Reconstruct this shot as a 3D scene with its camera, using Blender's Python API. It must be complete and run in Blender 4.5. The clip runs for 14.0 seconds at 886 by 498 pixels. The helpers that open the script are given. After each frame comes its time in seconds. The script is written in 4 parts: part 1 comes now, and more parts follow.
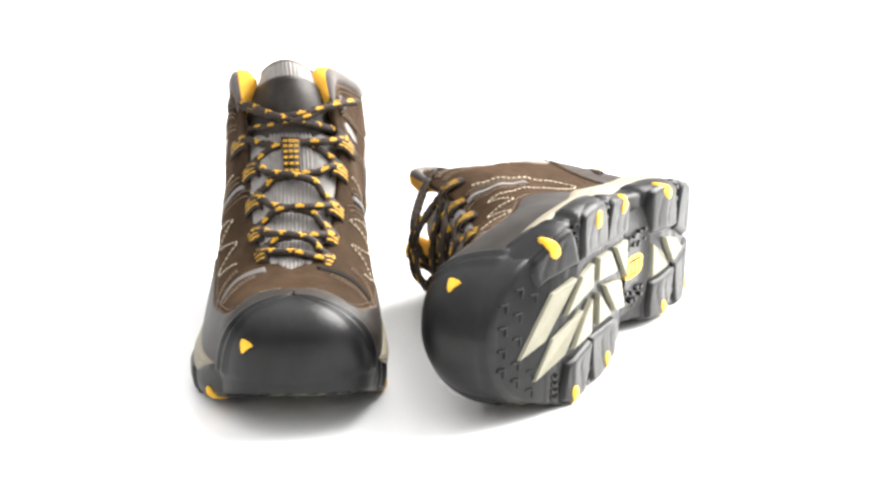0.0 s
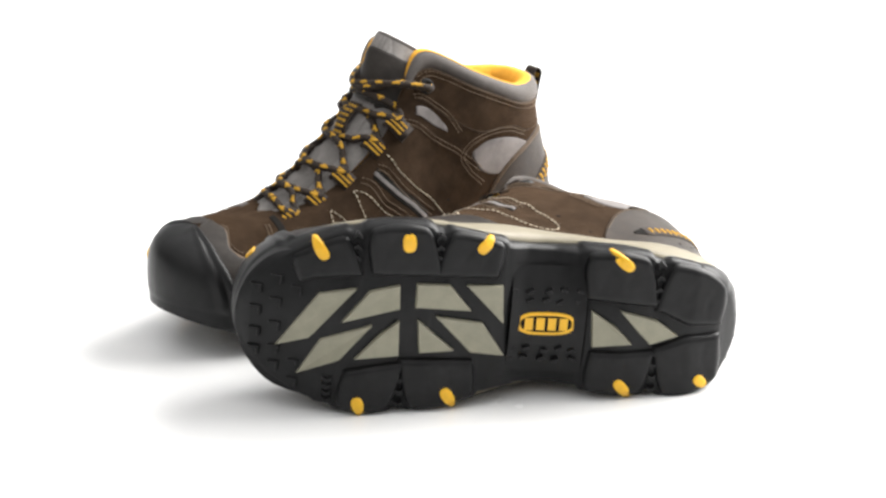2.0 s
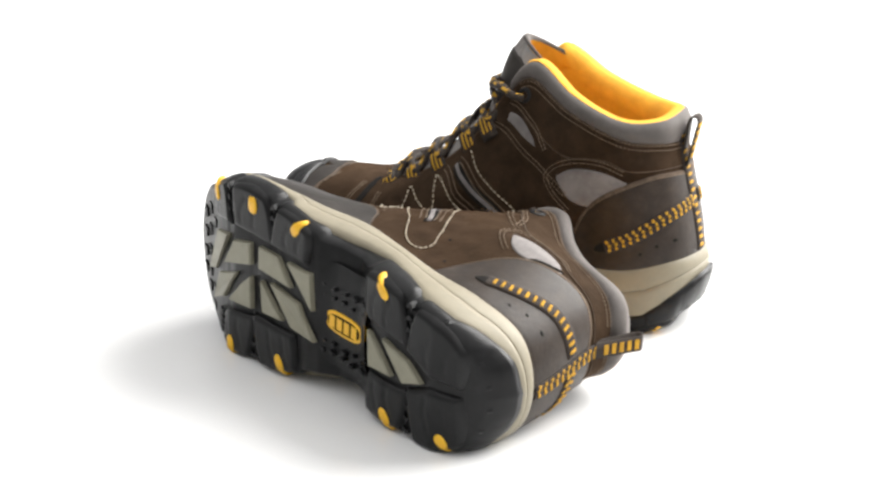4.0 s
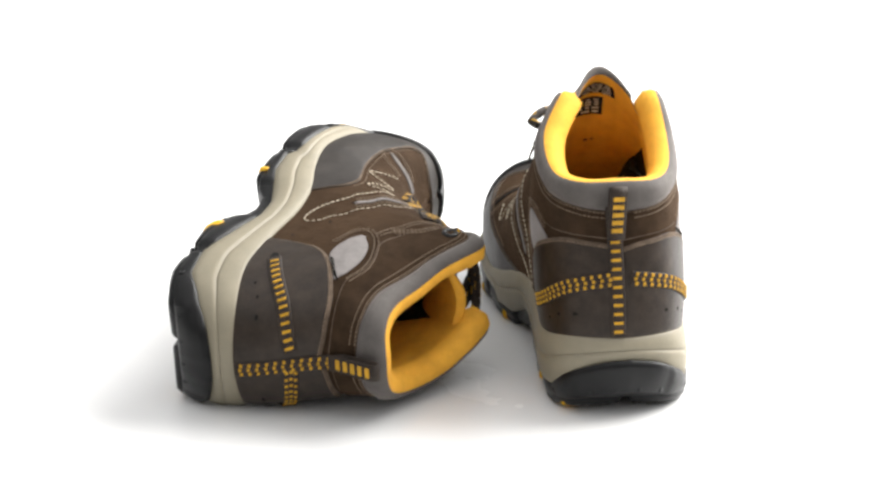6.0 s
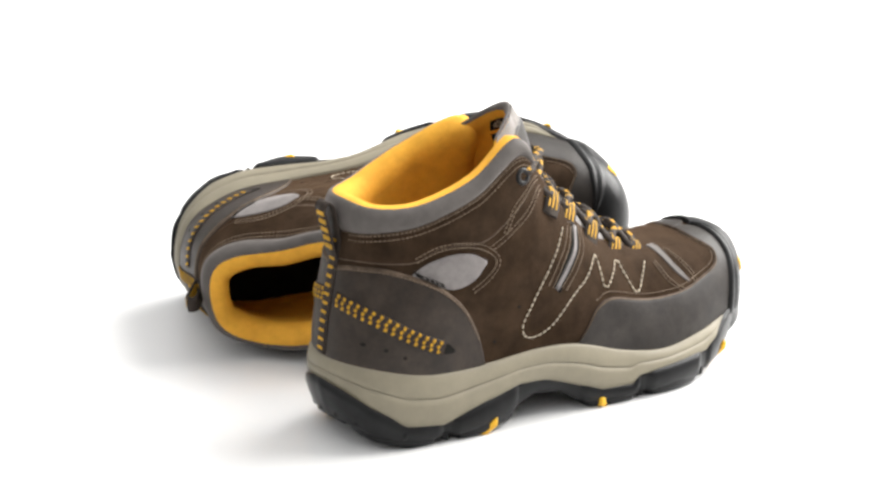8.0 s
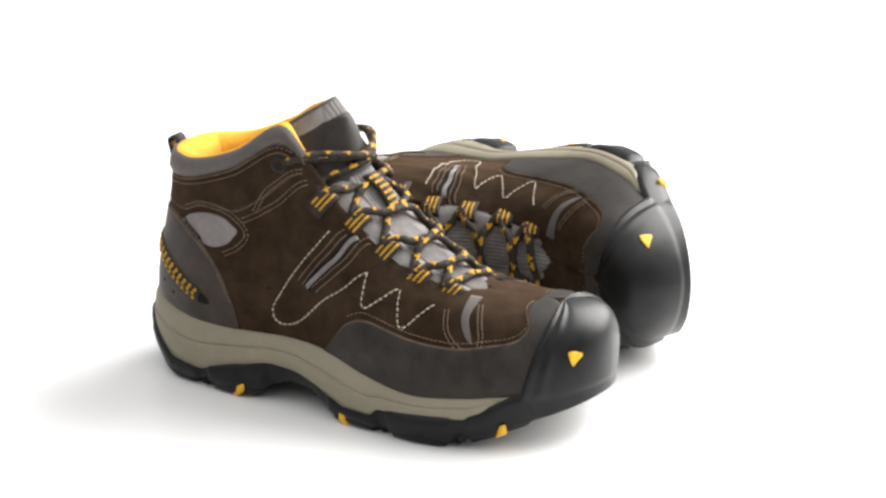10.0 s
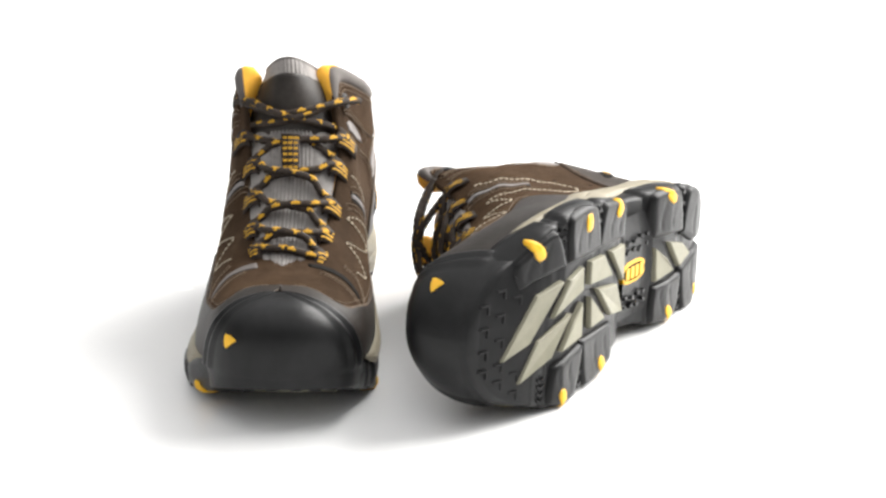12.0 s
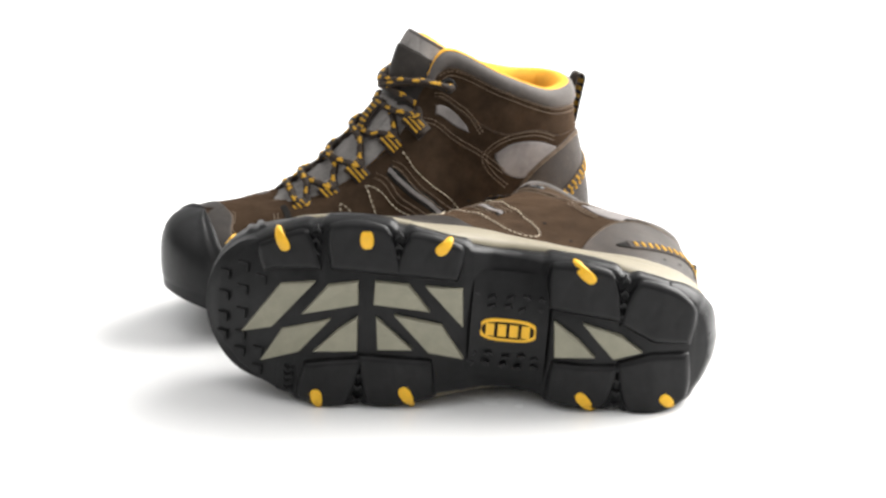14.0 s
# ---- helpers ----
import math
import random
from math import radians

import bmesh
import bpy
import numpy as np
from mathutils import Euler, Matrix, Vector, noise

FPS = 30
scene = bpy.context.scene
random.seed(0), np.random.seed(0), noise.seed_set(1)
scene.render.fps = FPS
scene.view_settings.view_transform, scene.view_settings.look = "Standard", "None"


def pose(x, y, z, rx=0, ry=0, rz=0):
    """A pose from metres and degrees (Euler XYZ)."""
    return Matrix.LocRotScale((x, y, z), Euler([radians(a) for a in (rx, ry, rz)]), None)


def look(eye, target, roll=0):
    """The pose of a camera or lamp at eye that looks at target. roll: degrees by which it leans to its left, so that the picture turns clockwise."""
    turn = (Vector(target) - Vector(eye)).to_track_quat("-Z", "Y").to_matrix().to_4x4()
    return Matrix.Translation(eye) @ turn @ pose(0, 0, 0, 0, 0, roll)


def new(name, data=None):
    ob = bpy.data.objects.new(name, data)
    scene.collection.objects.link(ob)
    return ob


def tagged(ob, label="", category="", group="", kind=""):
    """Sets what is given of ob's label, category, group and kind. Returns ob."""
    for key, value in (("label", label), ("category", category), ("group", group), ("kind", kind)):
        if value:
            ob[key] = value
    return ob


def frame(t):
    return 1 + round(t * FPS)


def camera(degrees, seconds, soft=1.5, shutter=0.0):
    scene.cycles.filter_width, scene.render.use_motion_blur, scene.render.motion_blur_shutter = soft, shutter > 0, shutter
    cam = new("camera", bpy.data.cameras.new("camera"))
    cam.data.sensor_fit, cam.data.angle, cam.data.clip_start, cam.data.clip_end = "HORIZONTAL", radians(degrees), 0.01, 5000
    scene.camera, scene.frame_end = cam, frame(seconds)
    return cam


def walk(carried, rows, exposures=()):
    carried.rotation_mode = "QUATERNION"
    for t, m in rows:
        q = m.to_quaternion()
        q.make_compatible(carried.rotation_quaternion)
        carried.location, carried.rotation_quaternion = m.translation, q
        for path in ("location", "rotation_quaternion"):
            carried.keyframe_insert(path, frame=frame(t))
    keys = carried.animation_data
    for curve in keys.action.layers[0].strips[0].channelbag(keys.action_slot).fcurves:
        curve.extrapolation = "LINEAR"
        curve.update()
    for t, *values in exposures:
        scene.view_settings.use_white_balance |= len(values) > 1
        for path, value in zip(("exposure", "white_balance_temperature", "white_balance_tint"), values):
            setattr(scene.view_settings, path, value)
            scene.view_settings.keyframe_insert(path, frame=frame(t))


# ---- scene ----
cam = camera(22.927, 14.0, soft=2.7)
EYE = (0.00098, -1.25, 0.48861)
AIM = (0.00098, -1.25 + math.cos(radians(19.018)), 0.48861 - math.sin(radians(19.018)))
walk(cam, [(0.0, look(EYE, AIM, -0.468)), (14.0, look(EYE, AIM, -0.468))],
     exposures=[(0.0, 0.95), (0.1, 0.75), (0.3, 0.35), (0.5, 0.2), (14.0, 0.2)])

# ---- studio light: a bright white room and one large softbox up behind the boots ----
world = bpy.data.worlds.new("studio")
world.use_nodes = True
scene.world = world
# a white ceiling over darker walls
wn, wl = world.node_tree.nodes, world.node_tree.links
coord, split, ramp = wn.new("ShaderNodeTexCoord"), wn.new("ShaderNodeSeparateXYZ"), wn.new("ShaderNodeMapRange")
wl.new(coord.outputs["Generated"], split.inputs["Vector"])
wl.new(split.outputs["Z"], ramp.inputs["Value"])
ramp.inputs["From Min"].default_value, ramp.inputs["From Max"].default_value = 0.05, 0.85
ramp.inputs["To Min"].default_value, ramp.inputs["To Max"].default_value = 0.03, 1.3
wl.new(ramp.outputs["Result"], wn["Background"].inputs["Strength"])
wn["Background"].inputs["Color"].default_value = (1.0, 0.995, 0.985, 1)


def softbox(name, eye, aim, width, height, watts):
    data = bpy.data.lights.new(name, "AREA")
    data.shape, data.size, data.size_y, data.energy = "RECTANGLE", width, height, watts
    data.color = (1.0, 0.985, 0.96)
    ob = new(name, data)
    ob.matrix_world = look(eye, aim)
    return ob


softbox("softbox_key", (1.5, 0.8, 1.25), (0, 0.1, 0), 2.0, 2.0, 146)


# ---- materials ----
def surface(name, colour, rough=0.6, spread=0.3, grain=900.0, bump=0.2, stain=30.0, wear=0.25, spec=0.4, sheen=0.0):
    m = bpy.data.materials.new(name)
    m.use_nodes = True
    nt = m.node_tree
    b = nt.nodes["Principled BSDF"]
    tc = nt.nodes.new("ShaderNodeTexCoord")
    fine, wide = nt.nodes.new("ShaderNodeTexNoise"), nt.nodes.new("ShaderNodeTexNoise")
    for node, scale, detail in ((fine, grain, 4), (wide, stain, 5)):
        node.inputs["Scale"].default_value, node.inputs["Detail"].default_value = scale, detail
        nt.links.new(tc.outputs["Object"], node.inputs["Vector"])
    tint = nt.nodes.new("ShaderNodeMix")
    tint.data_type = "RGBA"
    lo, hi = [c * (1 - spread) for c in colour], [min(1, c * (1 + spread)) for c in colour]
    tint.inputs["A"].default_value, tint.inputs["B"].default_value = (*lo, 1), (*hi, 1)
    nt.links.new(fine.outputs["Fac"], tint.inputs["Factor"])
    scuff = nt.nodes.new("ShaderNodeMix")
    scuff.data_type, scuff.blend_type = "RGBA", "MIX"
    ramp = nt.nodes.new("ShaderNodeMapRange")
    ramp.inputs["From Min"].default_value, ramp.inputs["From Max"].default_value = 0.4, 0.7
    ramp.inputs["To Max"].default_value = wear
    nt.links.new(wide.outputs["Fac"], ramp.inputs["Value"])
    nt.links.new(ramp.outputs["Result"], scuff.inputs["Factor"])
    nt.links.new(tint.outputs["Result"], scuff.inputs["A"])
    patchy, shade, blend = nt.nodes.new("ShaderNodeTexNoise"), nt.nodes.new("ShaderNodeMapRange"), nt.nodes.new("ShaderNodeMix")
    patchy.inputs["Scale"].default_value, patchy.inputs["Detail"].default_value, patchy.inputs["Roughness"].default_value = stain * 2.6, 8, 0.65
    nt.links.new(tc.outputs["Object"], patchy.inputs["Vector"])
    shade.inputs["From Min"].default_value, shade.inputs["From Max"].default_value = 0.35, 0.65
    shade.inputs["To Min"].default_value, shade.inputs["To Max"].default_value = 1 - spread, 1 + spread
    nt.links.new(patchy.outputs["Fac"], shade.inputs["Value"])
    blend.data_type, blend.blend_type = "RGBA", "MULTIPLY"
    blend.inputs["Factor"].default_value = 1.0
    scuff.inputs["B"].default_value = (*[min(1, c * 1.7 + 0.01) for c in colour], 1)
    nt.links.new(scuff.outputs["Result"], blend.inputs["A"])
    nt.links.new(shade.outputs["Result"], blend.inputs["B"])
    nt.links.new(blend.outputs["Result"], b.inputs["Base Color"])
    rr = nt.nodes.new("ShaderNodeMapRange")
    rr.inputs["To Min"].default_value, rr.inputs["To Max"].default_value = max(0, rough - 0.12), min(1, rough + 0.12)
    nt.links.new(wide.outputs["Fac"], rr.inputs["Value"])
    nt.links.new(rr.outputs["Result"], b.inputs["Roughness"])
    b.inputs["Specular IOR Level"].default_value = spec
    b.inputs["Sheen Weight"].default_value = sheen
    b.inputs["Sheen Tint"].default_value = (*[c / max(colour) for c in colour], 1)
    bp = nt.nodes.new("ShaderNodeBump")
    bp.inputs["Strength"].default_value, bp.inputs["Distance"].default_value = bump, 0.0006
    soft, crease = nt.nodes.new("ShaderNodeTexNoise"), nt.nodes.new("ShaderNodeBump")
    soft.inputs["Scale"].default_value, soft.inputs["Detail"].default_value = 110, 3
    nt.links.new(tc.outputs["Object"], soft.inputs["Vector"])
    crease.inputs["Strength"].default_value, crease.inputs["Distance"].default_value = bump * 0.8, 0.0015
    nt.links.new(soft.outputs["Fac"], crease.inputs["Height"])
    nt.links.new(crease.outputs["Normal"], bp.inputs["Normal"])
    nt.links.new(fine.outputs["Fac"], bp.inputs["Height"])
    nt.links.new(bp.outputs["Normal"], b.inputs["Normal"])
    return m


def woven(name, colour, pitch=0.0016, rough=0.75):
    """Ribbed or woven cloth: fine bands in two directions over a grain."""
    m = surface(name, colour, rough, 0.2, 1400, 0.15, 45, 0.15, 0.25, 0.2)
    nt = m.node_tree
    tc = nt.nodes.new("ShaderNodeTexCoord")
    w = nt.nodes.new("ShaderNodeTexWave")
    w.inputs["Scale"].default_value, w.inputs["Distortion"].default_value = 1 / pitch / 20, 0.6
    w.bands_direction = "Y"
    nt.links.new(tc.outputs["Object"], w.inputs["Vector"])
    bp = nt.nodes.new("ShaderNodeBump")
    bp.inputs["Strength"].default_value, bp.inputs["Distance"].default_value = 0.5, 0.0005
    b = nt.nodes["Principled BSDF"]
    old = b.inputs["Normal"].links[0].from_socket
    nt.links.new(old, bp.inputs["Normal"])
    nt.links.new(w.outputs["Fac"], bp.inputs["Height"])
    nt.links.new(bp.outputs["Normal"], b.inputs["Normal"])
    return m


NUBUCK = surface("brown_nubuck", (0.0245, 0.0147, 0.0083), 0.86, 0.3, 1200, 0.45, 26, 0.45, 0.05, 0.07)
WAXED = surface("waxed_grey_brown_leather", (0.0185, 0.0148, 0.0123), 0.5, 0.25, 800, 0.2, 40, 0.6, 0.26)
COUNTER = surface("smooth_brown_leather", (0.0198, 0.0127, 0.0082), 0.48, 0.3, 700, 0.2, 45, 0.6, 0.28)
RUBBER = surface("black_rubber", (0.0058, 0.0058, 0.0062), 0.38, 0.2, 1500, 0.12, 40, 0.4, 0.26)
RAW_EDGE = surface("raw_leather_edge", (0.085, 0.062, 0.045), 0.85, 0.3, 900, 0.3, 60, 0.2, 0.1)
TREAD = surface("tread_rubber", (0.0052, 0.0052, 0.0056), 0.38, 0.2, 1100, 0.12, 50, 0.4, 0.21)
FOAM = surface("tan_midsole_foam", (0.215, 0.19, 0.136), 0.55, 0.06, 1500, 0.12, 30, 0.1, 0.4)
POD = surface("grey_green_rubber", (0.225, 0.215, 0.16), 0.5, 0.08, 1200, 0.12, 40, 0.12, 0.4)
YELLOW_CLOTH = surface("yellow_lining_cloth", (0.72, 0.36, 0.042), 0.8, 0.1, 1600, 0.3, 35, 0.12, 0.2, 0.2)
YELLOW = surface("yellow_rubber", (0.76, 0.42, 0.02), 0.45, 0.08, 900, 0.1, 50, 0.1, 0.4)
THREAD_YELLOW = surface("yellow_thread", (0.46, 0.25, 0.02), 0.7, 0.2, 2500, 0.4, 60, 0.1, 0.2)
THREAD_PALE = surface("pale_thread", (0.42, 0.36, 0.27), 0.7, 0.2, 2500, 0.4, 60, 0.1, 0.2)
THREAD_BROWN = surface("brown_thread", (0.15, 0.108, 0.074), 0.7, 0.2, 2500, 0.4, 60, 0.1, 0.2)
COLLAR_GREY = surface("grey_collar_cloth", (0.084, 0.075, 0.07), 0.75, 0.12, 1500, 0.25, 40, 0.15, 0.25, 0.15)
MESH_GREY = woven("grey_mesh_cloth", (0.155, 0.142, 0.137), 0.0016)
RIB_GREY = woven("ribbed_grey_tongue_cloth", (0.2, 0.187, 0.178), 0.0022)
WEBBING = surface("dark_brown_webbing", (0.028, 0.020, 0.015), 0.7, 0.3, 2000, 0.4, 60, 0.1, 0.25)
# near-black of dark parts, also the shade painted into holes and slits
DARK = surface("dark_parts_and_hole_shade", (0.012, 0.011, 0.01), 0.9, 0.2, 800, 0.1, 40, 0.1, 0.1)
LABEL_WHITE = surface("white_label_ink", (0.5, 0.48, 0.42), 0.7, 0.1, 900, 0.05, 60, 0.1, 0.2)
FLOOR = surface("white_studio_acrylic", (0.79, 0.79, 0.79), 0.24, 0.01, 300, 0.0, 6, 0.0, 0.45)

# ---- the studio floor: one white sheet that sweeps up far behind ----
bm = bmesh.new()
prof = [(-6, 0), (4, 0)] + [(4 + 1.5 * math.sin(a), 1.5 - 1.5 * math.cos(a)) for a in np.linspace(0.15, math.pi / 2, 10)] + [(5.5, 6)]
rows = [[bm.verts.new((x, y, z)) for x in (-7, -2, 2, 7)] for y, z in prof]
for r0, r1 in zip(rows, rows[1:]):
    for i in range(3):
        bm.faces.new((r0[i], r0[i + 1], r1[i + 1], r1[i])).smooth = True
me = bpy.data.meshes.new("floor")
bm.to_mesh(me)
bm.free()
me.materials.append(FLOOR)
tagged(new("floor", me), "plain white seamless studio floor", "floor", kind="structure")

# ---- the last: one smooth surface for each side of a boot ----
MM = 0.001
# base x, y, z; top x, y, z; lower handle out, up; upper handle out, down (mm, right boot, x to the toe, y to the instep)
LATERAL = [
    (4, -2, 47, 18, -2, 132, -1, 26, 0, 26), (14, -29, 46, 23, -22, 131, 1, 26, 0, 26), (42, -42, 40, 45, -34.5, 132, 3, 26, 4, 26),
    (78, -45, 38, 76, -39.5, 142, 3, 28, 8, 28), (114, -48, 40, 106, -38, 159.5, 1, 30, 8, 34), (140, -52, 38, 124, -34, 139, -1, 33, 6, 24),
    (168, -55, 29, 142, -31, 116, -2, 32, 6, 15), (196, -57, 24, 168, -26, 93, -2, 31, 7, 10), (224, -54, 26, 196, -21, 79, -1, 28, 15, 4),
    (248, -47, 29, 218, -4, 74, -1, 32, 33, 0), (268, -38, 32, 238, -3, 73, 0, 34, 33, 0), (282, -23, 34, 252, -2, 73, 1, 33, 29, 0),
    (288, -1, 34, 257, -2, 72.5, 2, 32, 26, 0)]
MEDIAL = [
    LATERAL[0], (14, 25, 46, 23, 20, 131, 1, 26, 0, 26), (42, 35, 40, 45, 33, 132, 3, 26, 4, 26),
    (78, 34, 40, 76, 33, 145, 3, 28, 11, 28), (114, 34, 43, 107, 18, 160, 3, 30, 18, 34), (140, 38, 40, 126, 21, 140, 3, 34, 13, 24),
    (168, 43, 31, 142, 25, 116, 1, 34, 9, 15), (196, 46, 25, 168, 21, 93, 1, 33, 10, 10), (224, 46, 27, 196, 15, 79, 2, 28, 18, 4),
    (248, 44, 30, 218, -4, 74, 4, 31, 32, 0), (268, 36, 32, 238, -3, 73, 5, 33, 32, 0), (282, 21, 34, 252, -2, 73, 4, 33, 30, 0),
    LATERAL[12]]
ROWS = {-1: np.array(LATERAL, float), 1: np.array(MEDIAL, float)}
COLS = len(LATERAL) - 1


def spline(keys, x, before=None, after=None):
    """Catmull-Rom through evenly spaced keys; x from 0 to len(keys) - 1. before, after: the keys past the ends."""
    keys = np.asarray(keys, float)
    x = np.clip(np.asarray(x, float), 0, len(keys) - 1)
    i = np.minimum(x.astype(int), len(keys) - 2)
    f = (x - i)[..., None]
    before = 2 * keys[0] - keys[1] if before is None else before
    after = 2 * keys[-1] - keys[-2] if after is None else after
    pad = np.concatenate([[before], keys, [after]])
    a, b, c, d = pad[i], pad[i + 1], pad[i + 2], pad[i + 3]
    return b + 0.5 * f * (c - a + f * (2 * a - 5 * b + 4 * c - d + f * (3 * (b - c) + d - a)))


def column(side, s):
    """Base, top and two handles of the column at s (0 heel, COLS toe)."""
    r = spline(ROWS[side], s, ROWS[-side][1], ROWS[-side][-2])
    h = 0.05
    ends = ROWS[-side][1, :2], ROWS[-side][-2, :2]
    d = spline(ROWS[side][:, :2], np.asarray(s) + h, *ends) - spline(ROWS[side][:, :2], np.asarray(s) - h, *ends)
    n = np.stack([-d[..., 1], d[..., 0]], -1) * side
    n /= np.linalg.norm(n, axis=-1, keepdims=True) + 1e-9
    e = np.clip(np.asarray(s, float) / 0.3, 0, 1)[..., None]
    n = n * e + np.array([-1.0, 0.0]) * (1 - e)
    e = np.clip((np.asarray(s, float) - COLS) / 0.3 + 1, 0, 1)[..., None]
    n = n * (1 - e) + np.array([1.0, 0.0]) * e
    n /= np.linalg.norm(n, axis=-1, keepdims=True) + 1e-9
    base, top = r[..., :3], r[..., 3:6]
    low, high = base.copy(), top.copy()
    low[..., :2] += n * r[..., 6:7]
    low[..., 2] += r[..., 7]
    high[..., :2] += n * r[..., 8:9]
    high[..., 2] -= r[..., 9]
    return base, low, high, top


def surf(side, s, v):
    """Points of the upper, in mm, at column s and height v (0 feather line, 1 collar, throat or ridge)."""
    s, v = np.broadcast_arrays(np.asarray(s, float), np.asarray(v, float))
    a, b, c, d = column(side, s)
    v = v[..., None]
    return a * (1 - v) ** 3 + 3 * b * v * (1 - v) ** 2 + 3 * c * v * v * (1 - v) + d * v ** 3


def surf_n(side, s, v):
    """Outward normals of the upper."""
    h = 0.02
    ds = surf(side, np.clip(np.asarray(s) + h, 0, COLS), v) - surf(side, np.clip(np.asarray(s) - h, 0, COLS), v)
    dv = surf(side, s, np.clip(np.asarray(v) + h, 0, 1)) - surf(side, s, np.clip(np.asarray(v) - h, 0, 1))
    n = np.cross(ds, dv) * (-side)
    return n / (np.linalg.norm(n, axis=-1, keepdims=True) + 1e-9)


GRID_S, GRID_V = np.meshgrid(np.linspace(0, COLS, 241), np.linspace(0, 1, 61), indexing="ij")
GRID = {k: surf(k, GRID_S, GRID_V) for k in (-1, 1)}


def locate(side, x, z):
    """Column and height of the point of the upper that lies at (x, z) in the side view."""
    g = GRID[side]
    i = np.argmin((g[..., 0] - x) ** 2 + (g[..., 2] - z) ** 2)
    s, v = GRID_S.flat[i], GRID_V.flat[i]
    for _ in range(4):
        p = surf(side, s, v)
        ps = (surf(side, min(s + 0.01, COLS), v) - p) / 0.01 if s < COLS - 0.01 else (p - surf(side, s - 0.01, v)) / 0.01
        pv = (surf(side, s, v + 0.01) - p) / 0.01
        m = np.array([[ps[0], pv[0]], [ps[2], pv[2]]])
        if abs(np.linalg.det(m)) < 1.0:
            break
        step = np.clip(np.linalg.solve(m, [x - p[0], z - p[2]]), -0.15, 0.15)
        s, v = float(np.clip(s + step[0], 0, COLS)), float(np.clip(v + step[1], 0, 1))
    return s, v
# ---- builders that work in the millimetres of a right boot; MIRROR = -1 turns them into a left one ----
MIRROR = 1


def sheet(name, verts, faces, mats, parent, label="", index=None, smooth=True, solid=False):
    v = np.asarray(verts, float).reshape(-1, 3) * MM
    if MIRROR < 0:
        # the lying boot's shaft sags a little to its upper side
        q = np.clip((v[:, 2] - 0.045) / 0.065, 0, 1)
        v[:, 1] -= 0.008 * q * q * (3 - 2 * q)
        # its free side has sunk in behind the ankle and creased across the shaft
        x, z = v[:, 0] / MM, v[:, 2] / MM
        upper = np.clip(-v[:, 1] / 0.022, 0, 1)
        v[:, 1] += 0.0105 * upper * np.clip((z - 98) / 32, 0, 1.1) * np.exp(-((x - 62) / 34) ** 2)
        fold = np.clip((x - 62) / 30, 0, 1) * np.clip((172 - x) / 30, 0, 1) * np.clip((z - 58) / 16, 0, 1)
        v[:, 1] += 0.0005 * upper * fold * np.clip((126 - z) / 14, 0, 1) * np.sin(0.36 * (z + 0.34 * x) + 0.9 * np.sin(x / 21))
    v[:, 1] *= MIRROR
    me = bpy.data.meshes.new(name)
    me.from_pydata(v.tolist(), [], [tuple(f) for f in faces])
    mats = mats if isinstance(mats, (list, tuple)) else [mats]
    for m in mats:
        me.materials.append(m)
    if index is not None:
        me.polygons.foreach_set("material_index", np.asarray(index, dtype=np.int32))
    me.polygons.foreach_set("use_smooth", [smooth] * len(me.polygons))
    if solid:
        bm = bmesh.new()
        bm.from_mesh(me)
        bmesh.ops.recalc_face_normals(bm, faces=bm.faces)
        bm.to_mesh(me)
        bm.free()
    ob = new(name, me)
    ob.parent = parent
    if label:
        tagged(ob, label)
    return ob


def quads(n, m, wrap_n=False, wrap_m=False):
    f = []
    for i in range(n if wrap_n else n - 1):
        for j in range(m if wrap_m else m - 1):
            a, b = i, (i + 1) % n
            c, d = j, (j + 1) % m
            f.append((a * m + c, b * m + c, b * m + d, a * m + d))
    return f


def on(side, s, v, off=0.0):
    p = surf(side, s, v)
    return p + surf_n(side, s, v) * np.asarray(off)[..., None]


def sv(side, pts):
    return [locate(side, x, z) for x, z in pts]


def resample(pts, n):
    """n points evenly along a smooth line through pts."""
    pts = np.asarray(pts, float)
    fine = spline(pts, np.linspace(0, len(pts) - 1, 40 * len(pts)))
    d = np.concatenate([[0], np.cumsum(np.linalg.norm(np.diff(fine, axis=0), axis=1))])
    t = np.linspace(0, d[-1], n)
    return np.stack([np.interp(t, d, fine[:, k]) for k in range(fine.shape[1])], 1)


def patch(name, boot, side, lower, upper, material, off=1.2, n=36, m=9, label="", even=True, raw=None, meets=False):
    """A panel of leather or cloth on the upper between two lines of (column, height), with a thick rounded rim."""
    a, b = (resample(lower, n), resample(upper, n)) if even else (spline(lower, np.linspace(0, len(lower) - 1, n)), spline(upper, np.linspace(0, len(upper) - 1, n)))
    ks = np.array([0, 0, 0.04] + list(np.linspace(0.1, 0.9, m)) + [0.96, 1, 1])
    ii = np.array([0, 0] + list(range(1, n - 1)) + [n - 1, n - 1])
    ok = np.array([-0.6, 0.6 * off, off] + [off] * m + [off, 0.6 * off, -0.6])
    oi = np.array([-0.6, 0.6 * off] + [off] * (n - 2) + [0.6 * off, -0.6])
    if meets:  # runs on into the panel of the other side
        oi[-2:] = off
    uv = a[ii][:, None] * (1 - ks)[None, :, None] + b[ii][:, None] * ks[None, :, None]
    p = on(side, uv[..., 0], np.clip(uv[..., 1], 0, 1), np.minimum(ok[None, :], oi[:, None]))
    index = None
    if raw:  # the cut edge shows paler leather
        index = [1 if j in (1, len(ks) - 3) else 0 for i in range(len(ii) - 1) for j in range(len(ks) - 1)]
    return sheet(name, p, quads(len(ii), len(ks)), [material, raw] if raw else material, boot, label, index)


